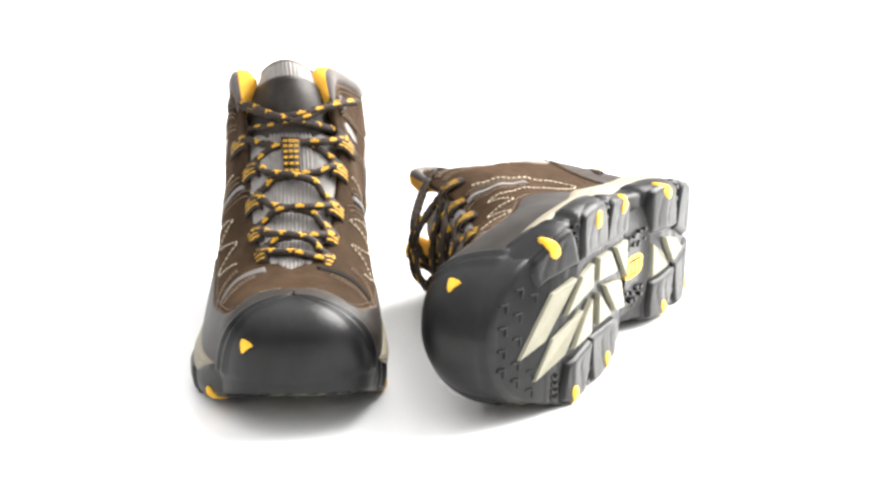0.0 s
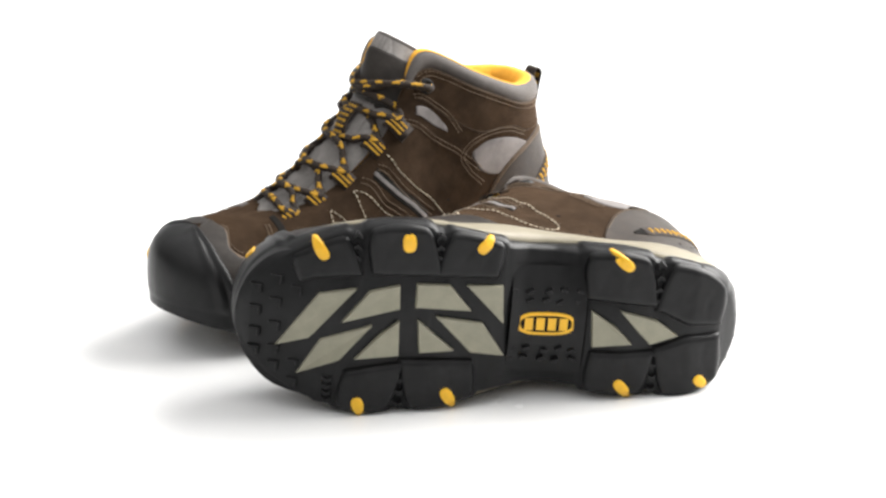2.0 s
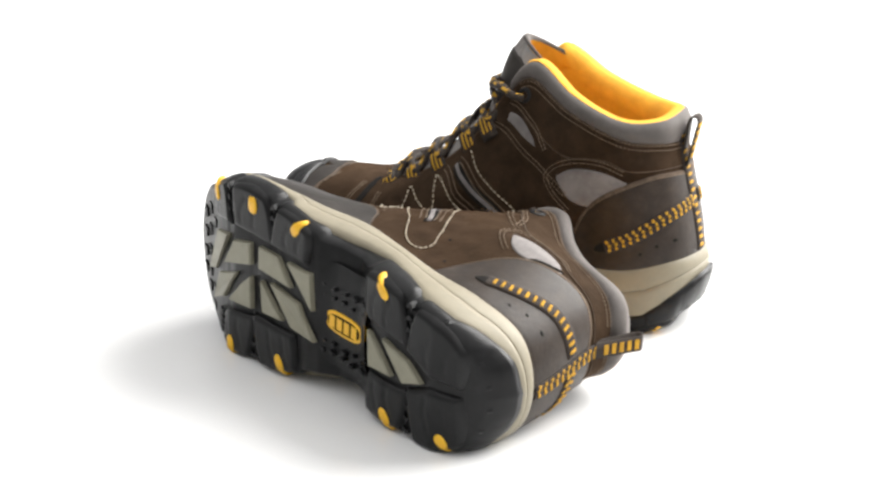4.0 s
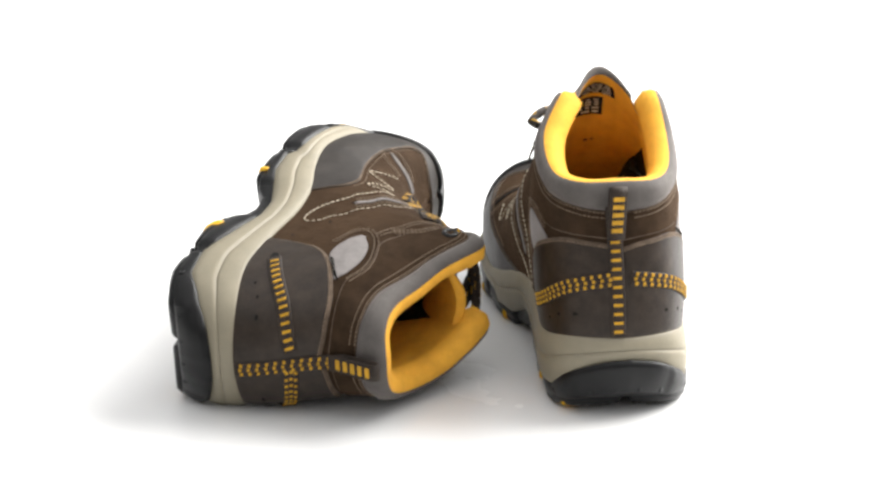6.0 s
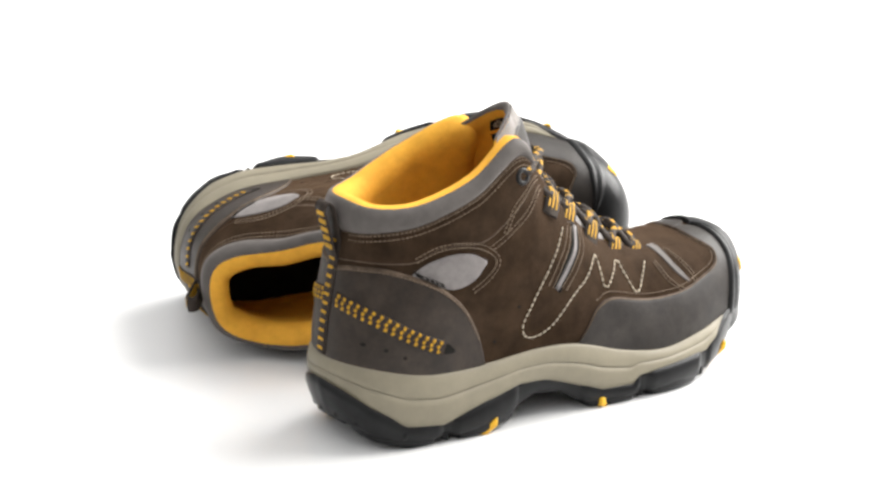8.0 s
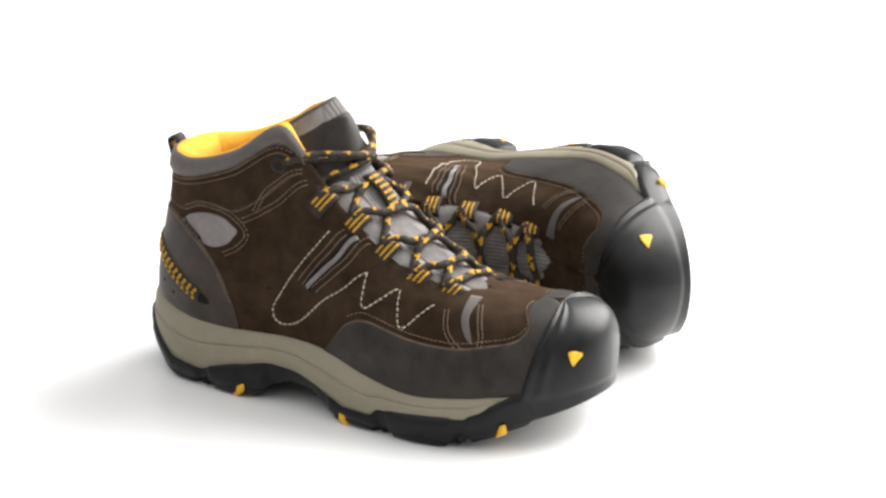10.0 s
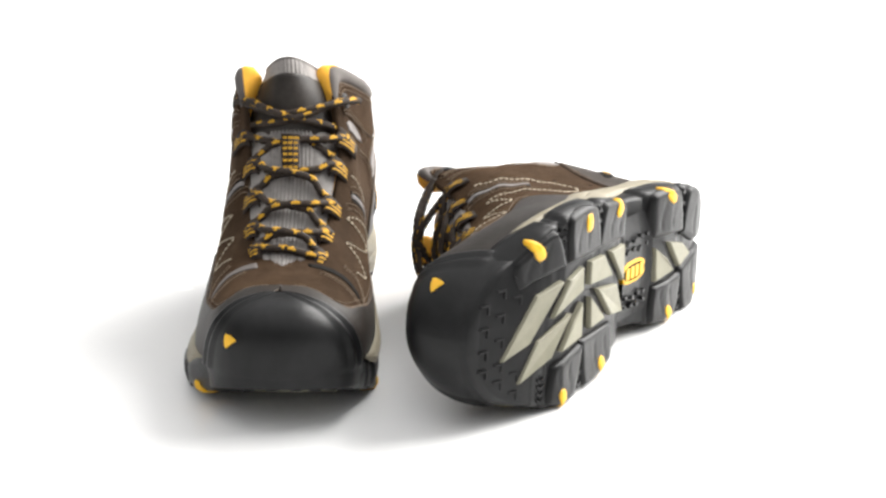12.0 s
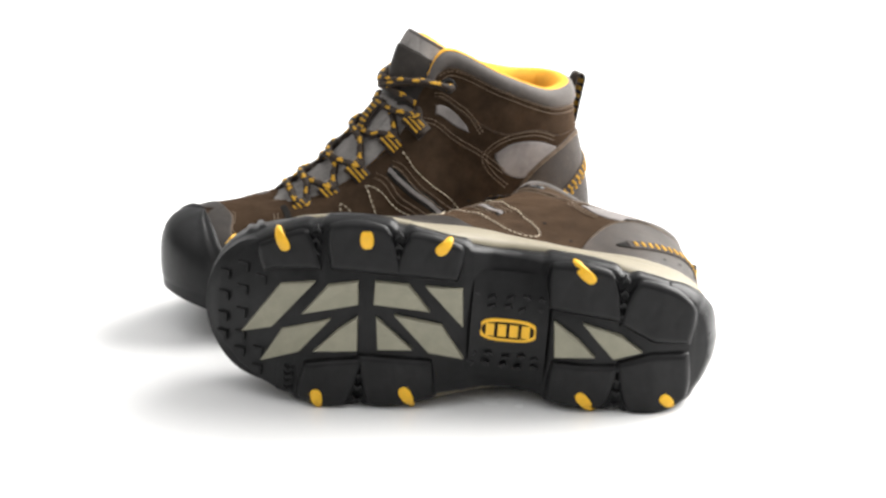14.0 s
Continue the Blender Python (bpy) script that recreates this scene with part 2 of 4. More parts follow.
def stitches(name, boot, side, line, material, pitch=3.2, length=2.1, radius=0.35, off=0.9, double=0.0, parent=None):
    """A seam of single stitches along a line of (column, height)."""
    verts, faces = [], []
    uv = resample(line, 400)
    p, nn = on(side, uv[:, 0], uv[:, 1], np.full(400, off)), surf_n(side, uv[:, 0], uv[:, 1])
    d = np.concatenate([[0], np.cumsum(np.linalg.norm(np.diff(p, axis=0), axis=1))])
    for shift in ((-double / 2, double / 2) if double else (0,)):
        for c in np.arange(pitch / 2, d[-1], pitch):
            i = min(int(np.searchsorted(d, c)), 398)
            t = p[min(i + 1, 399)] - p[i]
            t /= np.linalg.norm(t) + 1e-9
            w = np.cross(nn[i], t)
            o = p[i] + w * shift
            k = len(verts)
            for x, r in ((-0.5, 0.4), (-0.3, 1), (0.3, 1), (0.5, 0.4)):
                for y, z in ((-1, -0.4), (-0.6, 0.9), (0.6, 0.9), (1, -0.4)):
                    verts.append(o + t * x * length + w * y * radius * r + nn[i] * z * radius * r)
            for q in range(3):
                for e in range(3):
                    faces.append((k + q * 4 + e, k + q * 4 + e + 1, k + q * 4 + e + 5, k + q * 4 + e + 4))
            faces += [(k, k + 1, k + 2, k + 3), (k + 12, k + 13, k + 14, k + 15)]
    return sheet(name, verts, faces, material, parent or boot)


def tube(name, boot, path, radius, mats, label="", step=1.6, ring=8, flat=1.0, flecks=True):
    """A round cord along a smooth path, with woven flecks."""
    path = np.asarray(path, float)
    fine = spline(path, np.linspace(0, len(path) - 1, 60 * len(path)))
    d = np.concatenate([[0], np.cumsum(np.linalg.norm(np.diff(fine, axis=0), axis=1))])
    n = max(4, int(d[-1] / step))
    t = np.linspace(0, d[-1], n)
    c = np.stack([np.interp(t, d, fine[:, k]) for k in range(3)], 1)
    tg = np.gradient(c, axis=0)
    tg /= np.linalg.norm(tg, axis=1, keepdims=True) + 1e-9
    up = np.array([0.5, 0.1, 0.85])
    verts = []
    for i in range(n):
        a = np.cross(tg[i], up)
        a /= np.linalg.norm(a) + 1e-9
        b = np.cross(a, tg[i])
        r = radius * (1 + 0.10 * math.sin(i * 2.1))
        for j in range(ring):
            g = 2 * math.pi * j / ring
            verts.append(c[i] + a * r * math.cos(g) + b * r * flat * math.sin(g))
    faces = quads(n, ring, wrap_m=True)
    index = []
    for i in range(n - 1):
        for j in range(ring):
            index.append(1 if flecks and ((k := (i + (4 if j >= 4 else 0)) % 7) < 3 and j % 4 == 1 or k == 1 and j % 4 == 2) else 0)
    k = len(verts)
    verts += [c[0], c[-1]]
    for j in range(ring):
        faces += [(k, (j + 1) % ring, j), (k + 1, (n - 1) * ring + j, (n - 1) * ring + (j + 1) % ring)]
        index += [0, 0]
    return sheet(name, verts, faces, mats, boot, label, index)


def block(name, boot, outline, z_top, z_bot, material, label="", inset=1.2, parent=None, lift=None):
    """A moulded block: a plan outline (mm) drawn down from z_top to z_bot, its foot a little smaller, its edge rounded."""
    o = np.asarray(outline, float)
    c = o.mean(0)
    zb = np.asarray([z_bot(x) if callable(z_bot) else z_bot for x, y in o], float)
    zt = np.asarray([z_top(x) if callable(z_top) else z_top for x, y in o], float)

    def shrink(d):
        v = c - o
        return o + v / (np.linalg.norm(v, axis=1, keepdims=True) + 1e-9) * d
    k = len(o)
    rings = [(shrink(0), zt), (shrink(0.3 * inset), zb + 1.0), (shrink(0.7 * inset), zb + 0.25), (shrink(1.4 * inset), zb)]
    verts = [(*q, z) for xy, zz in rings for q, z in zip(xy, zz)]
    faces = [(i * k + j, i * k + (j + 1) % k, (i + 1) * k + (j + 1) % k, (i + 1) * k + j) for i in range(3) for j in range(k)]
    faces.append(tuple(range(3 * k, 4 * k)))
    return sheet(name, verts, faces, material, parent or boot, label, smooth=False, solid=True)


# heights along the sole (mm): tread, top of the tread band, feather line
def tread_z(x):
    return float(np.interp(x, [0, 15, 32, 75, 92, 100, 112, 128, 138, 147, 222, 240, 265, 290, 300], [12.5, 4.6, 0.2, 0, 2.6, 6.5, 11, 9, 2, 0, 0, 5.6, 15.4, 24.3, 27.3]))


OUT_L = [(2, -5), (7, -23), (23, -39), (46, -46), (72, -50), (99, -50), (125, -51), (149, -56), (175, -61), (200, -63), (225, -60), (248, -52), (269, -40), (283, -23), (289, -1)]
OUT_M = [(2, -5), (4, 9), (14, 26), (35, 34), (59, 34), (85, 33.5), (107, 33.5), (134, 34), (151, 36.5), (173, 43), (198, 47), (224, 48), (248, 46), (269, 37), (283, 21), (289, -1)]
BAND = {-1: ([0, 14, 30, 50, 75, 100, 119, 134, 153, 172, 177, 228, 250, 262, 300], [38, 25, 14, 12, 19, 25, 24, 19, 11, 10, 15, 18, 30, 36, 40]),
        1: ([0, 14, 30, 50, 75, 100, 119, 134, 153, 172, 177, 228, 250, 262, 300], [38, 25, 14, 12, 19, 26, 26, 21, 12, 11, 16, 19, 31, 36, 40])}


# side, from x, to x, line of the inner edge, lean of the ends
LUGS = [(-1, 229, 263, ((225, -33), (248, -28), (266, -20)), -7), (-1, 183, 223, ((180, -34), (226, -34)), -6), (-1, 141, 177, ((135, -34), (180, -34)), 5),
        (-1, 57, 99, ((50, -19), (75, -21), (102, -22)), -4), (-1, 9, 50, ((5, -8), (35, -9), (52, -17)), 5),
        (1, 201, 235, ((198, 17), (215, 20), (238, 26)), -6), (1, 152, 194, ((146, 14), (196, 15)), 5),
        (1, 56, 94, ((50, 6), (70, 8), (98, 9)), -4), (1, 9, 49, ((5, -4), (35, -3), (52, 4)), 5)]


def scallop(x, side):
    """How far the side wall of the tread stands out: proud at the lugs, back in the channels."""
    for sd, x0, x1, _, _ in LUGS:
        if sd == side and x0 <= x <= x1:
            if x1 > 255:  # the front lugs fade under the toe cap
                return -1.2 + 1.8 * min(1.0, (x - x0) / 3) * min(1.0, (x1 - x) / 22) - (x - x0) / (x1 - x0)
            return 1.3 * min(1.0, (x - x0) / 3, (x1 - x) / 3)
    return -1.2 if 9 < x < 246 else (0.3 if x < 9 else -2.2)


def edge(side, n=90):
    return resample(OUT_L if side < 0 else OUT_M, n)


def build_sole(boot):
    # tan midsole: a band round the boot from toe to toe by way of the heel
    ss = np.linspace(0, 9.4, 90)
    strips = []
    for side in (-1, 1):
        base, low, _, _ = column(side, ss)
        h = 0.05
        ends = ROWS[-side][1, :2], ROWS[-side][-2, :2]
        d = spline(ROWS[side][:, :2], ss + h, *ends) - spline(ROWS[side][:, :2], ss - h, *ends)
        nrm = np.stack([-d[:, 1], d[:, 0]], 1) * side
        nrm /= np.linalg.norm(nrm, axis=1, keepdims=True)
        nrm[0] = (-1, 0)
        eg = edge(side, 400)
        low_z = np.interp(base[:, 0], *BAND[side])
        top_z = base[:, 2] + 2.0
        low_z = np.where(ss > 8.6, top_z - (top_z - low_z) * np.clip((9.4 - ss) / 0.8, 0.02, 1) ** 0.6, low_z)
        low_z = np.minimum(low_z, top_z - 1.0)
        # the foot of the band leans to the tread's own outline
        foot = np.stack([eg[np.argmin(((eg - b[:2] - 3 * q) ** 2).sum(1))] for b, q in zip(base, nrm)])
        prof = []
        for f, o in ((0.0, -1.0), (0.0, 1.2), (0.06, 2.2), (0.25, 3.4), (0.42, 4.0), (0.455, 3.9), (0.47, 3.2), (0.485, 4.2), (0.6, 4.8), (0.85, 4.6), (1.0, 4.0), (1.08, 1.5), (1.08, -6.0)):
            w = max(0.0, f - 0.3) / 0.7 * 0.55
            end = np.clip((9.4 - ss) / 0.9, 0, 1)
            o = (o * end - 0.5 * (1 - end))[:, None]
            w = w * end[:, None]
            xy = (base[:, :2] + nrm * o) * (1 - w) + (foot + nrm * (o - 3.2)) * w
            prof.append(np.column_stack([xy, top_z + (low_z - top_z) * f]))
        strips.append(np.stack(prof, 1))
    p = np.concatenate([strips[0][::-1], strips[1][1:]])
    sheet("midsole", p, quads(p.shape[0], p.shape[1]), FOAM, boot, "tan moulded foam midsole with a groove")

    # black tread: side wall and bottom plate
    n = 260
    el, em = edge(-1, n), edge(1, n)
    ring = np.concatenate([el, em[::-1][1:-1]])
    side = np.array([-1] * n + [1] * (n - 2))
    k = len(ring)
    c = np.array([150, -6])
    d = np.roll(ring, -1, 0) - np.roll(ring, 1, 0)
    nrm = np.stack([d[:, 1], -d[:, 0]], 1)
    nrm /= np.linalg.norm(nrm, axis=1, keepdims=True) + 1e-9
    nrm *= np.sign(np.median(((ring - c) * nrm).sum(1)))
    bt = np.array([tread_z(x) for x, y in ring])
    bz = np.array([np.interp(x, *BAND[sd]) for (x, y), sd in zip(ring, side)])
    bz = np.where(ring[:, 0] > 236, np.minimum(bz, np.interp(ring[:, 0], [236, 250, 262, 300], [22, 29, 33, 36])), bz)
    bz = np.maximum(bz + 1.0, bt + 5)
    deep = np.interp(ring[:, 0], [228, 246], [3.6, 1.7])
    lv = []
    for f, o in ((1.0, -6.0), (1.0, -0.8), (0.8, 0.3), (0.45, 0.3), (0.1, -0.8), (0.0, -2.2)):
        stand = np.array([scallop(x, sd) for (x, y), sd in zip(ring, side)])[:, None] * (1.0 if f < 0.9 else 0.3)
        flare = np.clip((28 - ring[:, 0]) / 22, 0, 1)[:, None] * 5.0 * f
        lv.append(np.column_stack([ring + nrm * (o + flare + stand), bt + deep + (bz - bt - deep) * f]))
    verts = np.concatenate(lv)
    faces = quads(len(lv), k, wrap_m=True)
    # bottom plate in strips from side to side
    base_i = (len(lv) - 1) * k
    for i in range(n - 1):
        a, b = base_i + i, base_i + i + 1
        cidx = lambda q: base_i + (q if q in (0, n - 1) else 2 * n - 2 - q)
        q = [a, b, cidx(i + 1), cidx(i)]
        q = list(dict.fromkeys(q))
        if len(q) > 2:
            faces.append(tuple(q))
    sole = sheet("outsole", verts, faces, TREAD, boot, "black rubber outsole with deep lugs", solid=True)

    # perimeter lugs: large moulded blocks with fine sipes, from the edge in to the pods
    def rim_y(eg, x):
        half = eg[6:-4]
        return float(np.interp(x, half[:, 0], half[:, 1]))
    for sd, x0, x1, inner, slope in LUGS:
        eg = el if sd < 0 else em
        nx, ny = max(12, int((x1 - x0) / 1.6)), 16
        tx, ty = np.linspace(0, 1, nx), np.linspace(0, 1, ny)
        ii = np.concatenate([[0], np.arange(nx), [nx - 1]])
        jj = np.concatenate([[0], np.arange(ny), [ny - 1]])
        g = np.zeros((nx + 2, ny + 2, 3))
        for p, i in enumerate(ii):
            for q, j in enumerate(jj):
                lean = slope * (1 - ty[j])
                x = x0 + (x1 - x0) * (0.5 + (tx[i] - 0.5) * (1 - 0.2 * ty[j] ** 4)) + lean
                outer = rim_y(eg, x) + sd * (1.6 * math.sin(math.pi * tx[i]) ** 0.6 - 0.8)
                outer -= sd * min(5.0, max(0.0, (x - 222) * 0.16))
                y_in = np.interp(x, *zip(*inner))
                y = y_in + (outer - y_in) * ty[j]
                # rounded shoulders, lowest in the middle
                d = min(tx[i] * (x1 - x0), (1 - tx[i]) * (x1 - x0), ty[j] * abs(outer - y_in), (1 - ty[j]) * abs(outer - y_in))
                z = tread_z(x) + 0.4 + 2.6 * max(0.0, 1 - d / 2.4) ** 2
                for c0 in (0.3, 0.62):
                    w = abs(x - (x0 + (x1 - x0) * c0) - 3.0 * math.sin(ty[j] * 5))
                    z += 0.7 * max(0.0, 1 - w / 1.3) * (1 if 0.15 < ty[j] < 0.75 else 0)
                if p in (0, nx + 1) or q in (0, ny + 1):
                    z = tread_z(x) + 8
                g[p, q] = x, y, z
        sheet("lug", g, quads(nx + 2, ny + 2), TREAD, sole)
    for sd in (-1, 1):
        eg = edge(sd, 200)
        for q in (4, 12, 20, 28):
            e, d = eg[q], eg[q + 1] - eg[q - 1]
            d /= np.linalg.norm(d)
            o = np.array([-d[1], d[0]]) * sd
            o = o if (o @ (e - np.array([60, -6]))) > 0 else -o
            z0, z1 = tread_z(e[0]) + 4, float(np.interp(e[0], *BAND[sd])) - 4
            if z1 - z0 < 4:
                continue
            rib = []
            for f, out in ((0, -2.5), (0.12, 0.6), (0.88, 2.2), (1, -1.0)):
                for w, drop in ((-2.0, 4.0), (-1.2, 0.0), (1.2, 0.0), (2.0, 4.0)):
                    rib.append((*(e + o * (out - drop) + d * w), z0 + (z1 - z0) * f))
            sheet("heel_rib", rib, quads(4, 4), TREAD, sole)
    # fine angled sipes under the toe
    for x, ys in ((279, (-20, -7, 6, 17)), (268, (-27, -13, 1, 15, 25)), (257, (-33, -22, 22, 33))):
        for y in ys:
            for a, b in (((x - 3, y - 0.6), (x + 3, y + 0.6)), ((x - 3, y - 0.6), (x - 1.8, y + 5))):
                o = [(a[0], a[1]), (b[0], a[1]), (b[0], b[1]), (a[0], b[1])]
                block("toe_sipe", boot, o, lambda x: tread_z(x) + 7, lambda x: tread_z(x) + 1.65, TREAD, "", 0.2, sole)
    for x, sd, y0, y1 in ((226, -1, -36, -56), (180, -1, -38, -57), (53.5, -1, -22, -44), (52.5, 1, 8, 30), (238, 1, 30, 42), (197.5, 1, 20, 42)):
        for y in np.linspace(y0, y1, 4):
            k = [(x - 2.6, y - 1.8 * sd), (x, y + 0.6 * sd), (x + 2.6, y - 1.8 * sd), (x + 2.6, y + 0.4 * sd), (x, y + 2.8 * sd), (x - 2.6, y + 0.4 * sd)]
            block("chevron", boot, k, lambda x: tread_z(x) + 6, lambda x: tread_z(x) + 1.6, TREAD, "", 0.3, sole)
    # pods of the forefoot and the heel
    pods = [[(267, 14), (245, -21), (225, -26), (249, 7)], [(232, -5), (218, -25), (201, -29), (200, -15)], [(192, -30), (173, -30), (160, -15), (192, -16)],
            [(164, -30), (143, -30), (141, -7)], [(255, 29), (243, 6), (215, -5), (232, 18)], [(224, 16), (211, 1), (200, -8), (199, 13)],
            [(190, -9), (168, 9), (188, 11)], [(180, -11), (153, -8), (139, 12), (159, 10)], [(91, -16), (76, -7), (66, 3), (89, 6)],
            [(75, -17), (53, -12), (40, -3), (56, 3), (66, -7)]]
    for pts in pods:
        block("pod", boot, pts, lambda x: tread_z(x) + 6, lambda x: tread_z(x) + 0.15, POD, "grey green rubber pod", 1.0, sole)
    # raised oval badge in the arch, its letters left as plain bars
    oval = [(116 + 17.5 * math.copysign(abs(math.cos(a)) ** 0.75, math.cos(a)), -6.5 + 7.2 * math.copysign(abs(math.sin(a)) ** 0.75, math.sin(a))) for a in np.linspace(0, 2 * math.pi, 28, endpoint=False)]
    badge = block("badge", boot, oval, 17, 6.0, YELLOW, "yellow oval badge", 0.8, sole)
    field = [(116 + (x - 116) * 0.86, -6.5 + (y + 6.5) * 0.72) for x, y in oval]
    block("badge_field", boot, field, 6.5, 5.75, DARK, "", 0.3, sole)
    for x in (126, 119.3, 112.7, 106):
        block("badge_bar", boot, [(x - 2.5, -10.3), (x + 2.5, -10.3), (x + 2.5, -2.7), (x - 2.5, -2.7)], 6.2, 5.3, YELLOW, "", 0.3, sole)
    g = [[(x, y, np.interp(x, [94, 102, 130, 137], [3.6, 6.6, 6.6, 3.6]) + 0.004 * (y + 8) ** 2) for y in np.linspace(-40, 24, 9)] for x in np.linspace(94, 137, 12)]
    sheet("shank", g, quads(12, 9), TREAD, sole)
    # small studs of the arch
    rnd = random.Random(4)
    for x in (99, 108, 117, 126, 135):
        for y in (-26, -20, 9, 15):
            a = rnd.uniform(-0.6, 0.6)
            cx, cy = x + rnd.uniform(-1.5, 1.5), y + rnd.uniform(-1, 1)
            q = [(cx + u * math.cos(a) - w * math.sin(a), cy + u * math.sin(a) + w * math.cos(a)) for u, w in ((-2, -1.1), (2, -1.1), (2.6, 0), (2, 1.1), (-2, 1.1))]
            block("stud", boot, q, 11, 5.6, TREAD, "", 0.4, sole)
    # yellow inserts in the lugs
    for x, y, sd, ang, wide, reach in ((246, -46.5, -1, 0.55, 3.5, 7.0), (198, -55.5, -1, 0.1, 3.8, 7.2), (155, -54, -1, -0.7, 3.3, 6.0), (77, -46.8, -1, 0.95, 3.3, 8.4),
                                      (220, 44, 1, 0.3, 3.4, 6.0), (169, 37.5, 1, 0.6, 3.4, 7.0), (69, 30, 1, 0.8, 3.2, 7.4), (23, 25.5, 1, 0.9, 3.2, 5.6)):
        verts = []
        power = lambda q, e: math.copysign(abs(q) ** e, q)
        for a in np.linspace(0, math.pi, 9):
            for b in np.linspace(0, 2 * math.pi, 18, endpoint=False):
                r = math.sin(a) ** 0.45
                u, w, z = wide * r * power(math.cos(b), 0.8), reach * r * math.sin(b), 3.0 * power(math.cos(a), 0.35)
                u *= 1 - 0.28 * math.sin(b) * sd
                px, py = x + u * math.cos(ang) - w * math.sin(ang), y + u * math.sin(ang) + w * math.cos(ang)
                verts.append((px, py, tread_z(px) + 2.3 + z + max(0, w * sd - 2.0) * 0.55))
        sheet("lug_insert", verts, quads(9, 18, wrap_m=True), YELLOW, sole, "yellow rubber insert")


V_SEAM = ([0, 1.5, 2.5, 3.6, 4.6], [0.82, 0.88, 0.91, 0.92, 0.94])


def build_upper(boot):
    # leather shell, with a folded edge along the collar and throat
    ns, vs = 145, np.concatenate([np.linspace(0, 1, 25), [1.0, 1.0]])
    offs = np.array([0] * 24 + [-0.4, -2.0, -3.2])
    ss = np.linspace(0, COLS, ns)
    halves = []
    for side in (-1, 1):
        S, V = np.meshgrid(ss, vs, indexing="ij")
        edge_off = np.where((S < 9.0), 1.0, 0.0) * offs[None, :]
        halves.append(on(side, S, V, edge_off))
    m = len(vs)
    p = np.concatenate([halves[0].reshape(-1, 3), halves[1].reshape(-1, 3)])
    f = quads(ns, m)
    shell = sheet("upper_shell", p, f + [tuple(reversed([q + ns * m for q in g])) for g in f], NUBUCK, boot, "brown nubuck leather upper")

    # padded collar in grey cloth and the yellow lining inside it
    sc = np.concatenate([-np.linspace(4.75, 0, 90), np.linspace(0, 4.75, 90)[1:]])
    sides = np.where(sc < 0, -1, 1)
    outer, inner = [], []
    for s, sd in zip(np.abs(sc), sides):
        q = np.interp(s, *V_SEAM)
        fade = min(1.0, (4.75 - s) / 0.5) ** 0.5
        fat = 3.0 * fade
        row = [on(sd, s, q, -0.4), on(sd, s, q + 0.003, 0.8), on(sd, s, q + (1 - q) * 0.35, fat), on(sd, s, q + (1 - q) * 0.75, fat * 0.9), on(sd, s, 1.0, fat * 0.35) + (0, 0, 1.6), on(sd, s, 1.0, -1.6) + (0, 0, 2.6)]
        outer.append(row)
        n0 = surf_n(sd, s, 1.0)
        n0 = np.array([n0[0], n0[1], 0]) / (np.hypot(n0[0], n0[1]) + 1e-9)
        top = surf(sd, s, 1.0)
        row = [top - n0 * 1.2 + (0, 0, 2.4), top - n0 * 2.6 + (0, 0, 3.1), top - n0 * 6.5 * fade - n0 * 1.5 + (0, 0, 2.4), top - n0 * (11.5 * fade + 1.5) + (0, 0, -4)]
        for v, o in ((0.86, 12.5), (0.7, 10.5), (0.5, 7.5), (0.3, 6.5), (0.12, 8.0)):
            a = surf(sd, s, v)
            nn = surf_n(sd, s, v)
            nn = np.array([nn[0], nn[1], 0]) / (np.hypot(nn[0], nn[1]) + 1e-9)
            fold = 1.6 * math.exp(-((s - 0.9) / 0.12) ** 2) + 1.1 * math.exp(-((s - 2.3) / 0.2) ** 2) * (1 if sd < 0 else 0.4) - 0.8 * math.exp(-((s - 1.3) / 0.25) ** 2)
            row.append(a - nn * (o * fade + 1.5 * (1 - fade) + 1.0 - fold * v))
        inner.append(row)
    outer, inner = np.array(outer), np.array(inner)
    sheet("collar", outer, quads(*outer.shape[:2]), COLLAR_GREY, boot, "padded grey cloth collar")
    sheet("lining", inner, quads(*inner.shape[:2]), YELLOW_CLOTH, boot, "yellow cloth lining")
    # insole deep inside
    loop = inner[:, -1]
    k = len(loop)
    sheet("insole", np.concatenate([loop, [loop.mean(0)]]), [(i, i + 1, k) for i in range(k - 1)], DARK, boot)

    # panels of the upper
    for side in (-1, 1):
        mud = [(4.9, 0.0), (5.25, 0.13), (5.6, 0.25), (6.2, 0.34), (7.4, 0.36), (8.6, 0.37), (9.4, 0.40), (9.8, 0.52), (9.87, 0.66), (9.97, 0.78), (10.2, 0.87), (10.5, 0.95), (10.7, 1.0)]
        if side > 0:
            mud = [(4.6, 0.0), (5.25, 0.06), (5.9, 0.14), (6.6, 0.22), (7.6, 0.29), (8.6, 0.36), (9.4, 0.42), (9.8, 0.54), (9.87, 0.66), (9.97, 0.78), (10.2, 0.87), (10.5, 0.95), (10.7, 1.0)]
        foot = [(4.9, 0.0), (6.2, 0.0), (7.6, 0.0), (8.6, 0.0), (9.6, 0.0), (10.2, 0.0), (10.4, 0.25), (10.6, 0.5), (10.9, 0.8), (11.4, 1.0)]
        patch("toe_rand", boot, side, foot, mud, WAXED, 1.1, 60, 9, "dark waxed grey leather rand", raw=RAW_EDGE, meets=True)
        stitches("rand_seam", boot, side, [(a, b + 0.035) for a, b in mud[2:11]], THREAD_BROWN, 2.6, 1.8, 0.3, 0.4)
        cut = [(0.0, 0.60), (0.6, 0.64), (1.4, 0.65), (2.1, 0.57), (2.6, 0.42), (2.9, 0.22), (3.05, 0.0)]
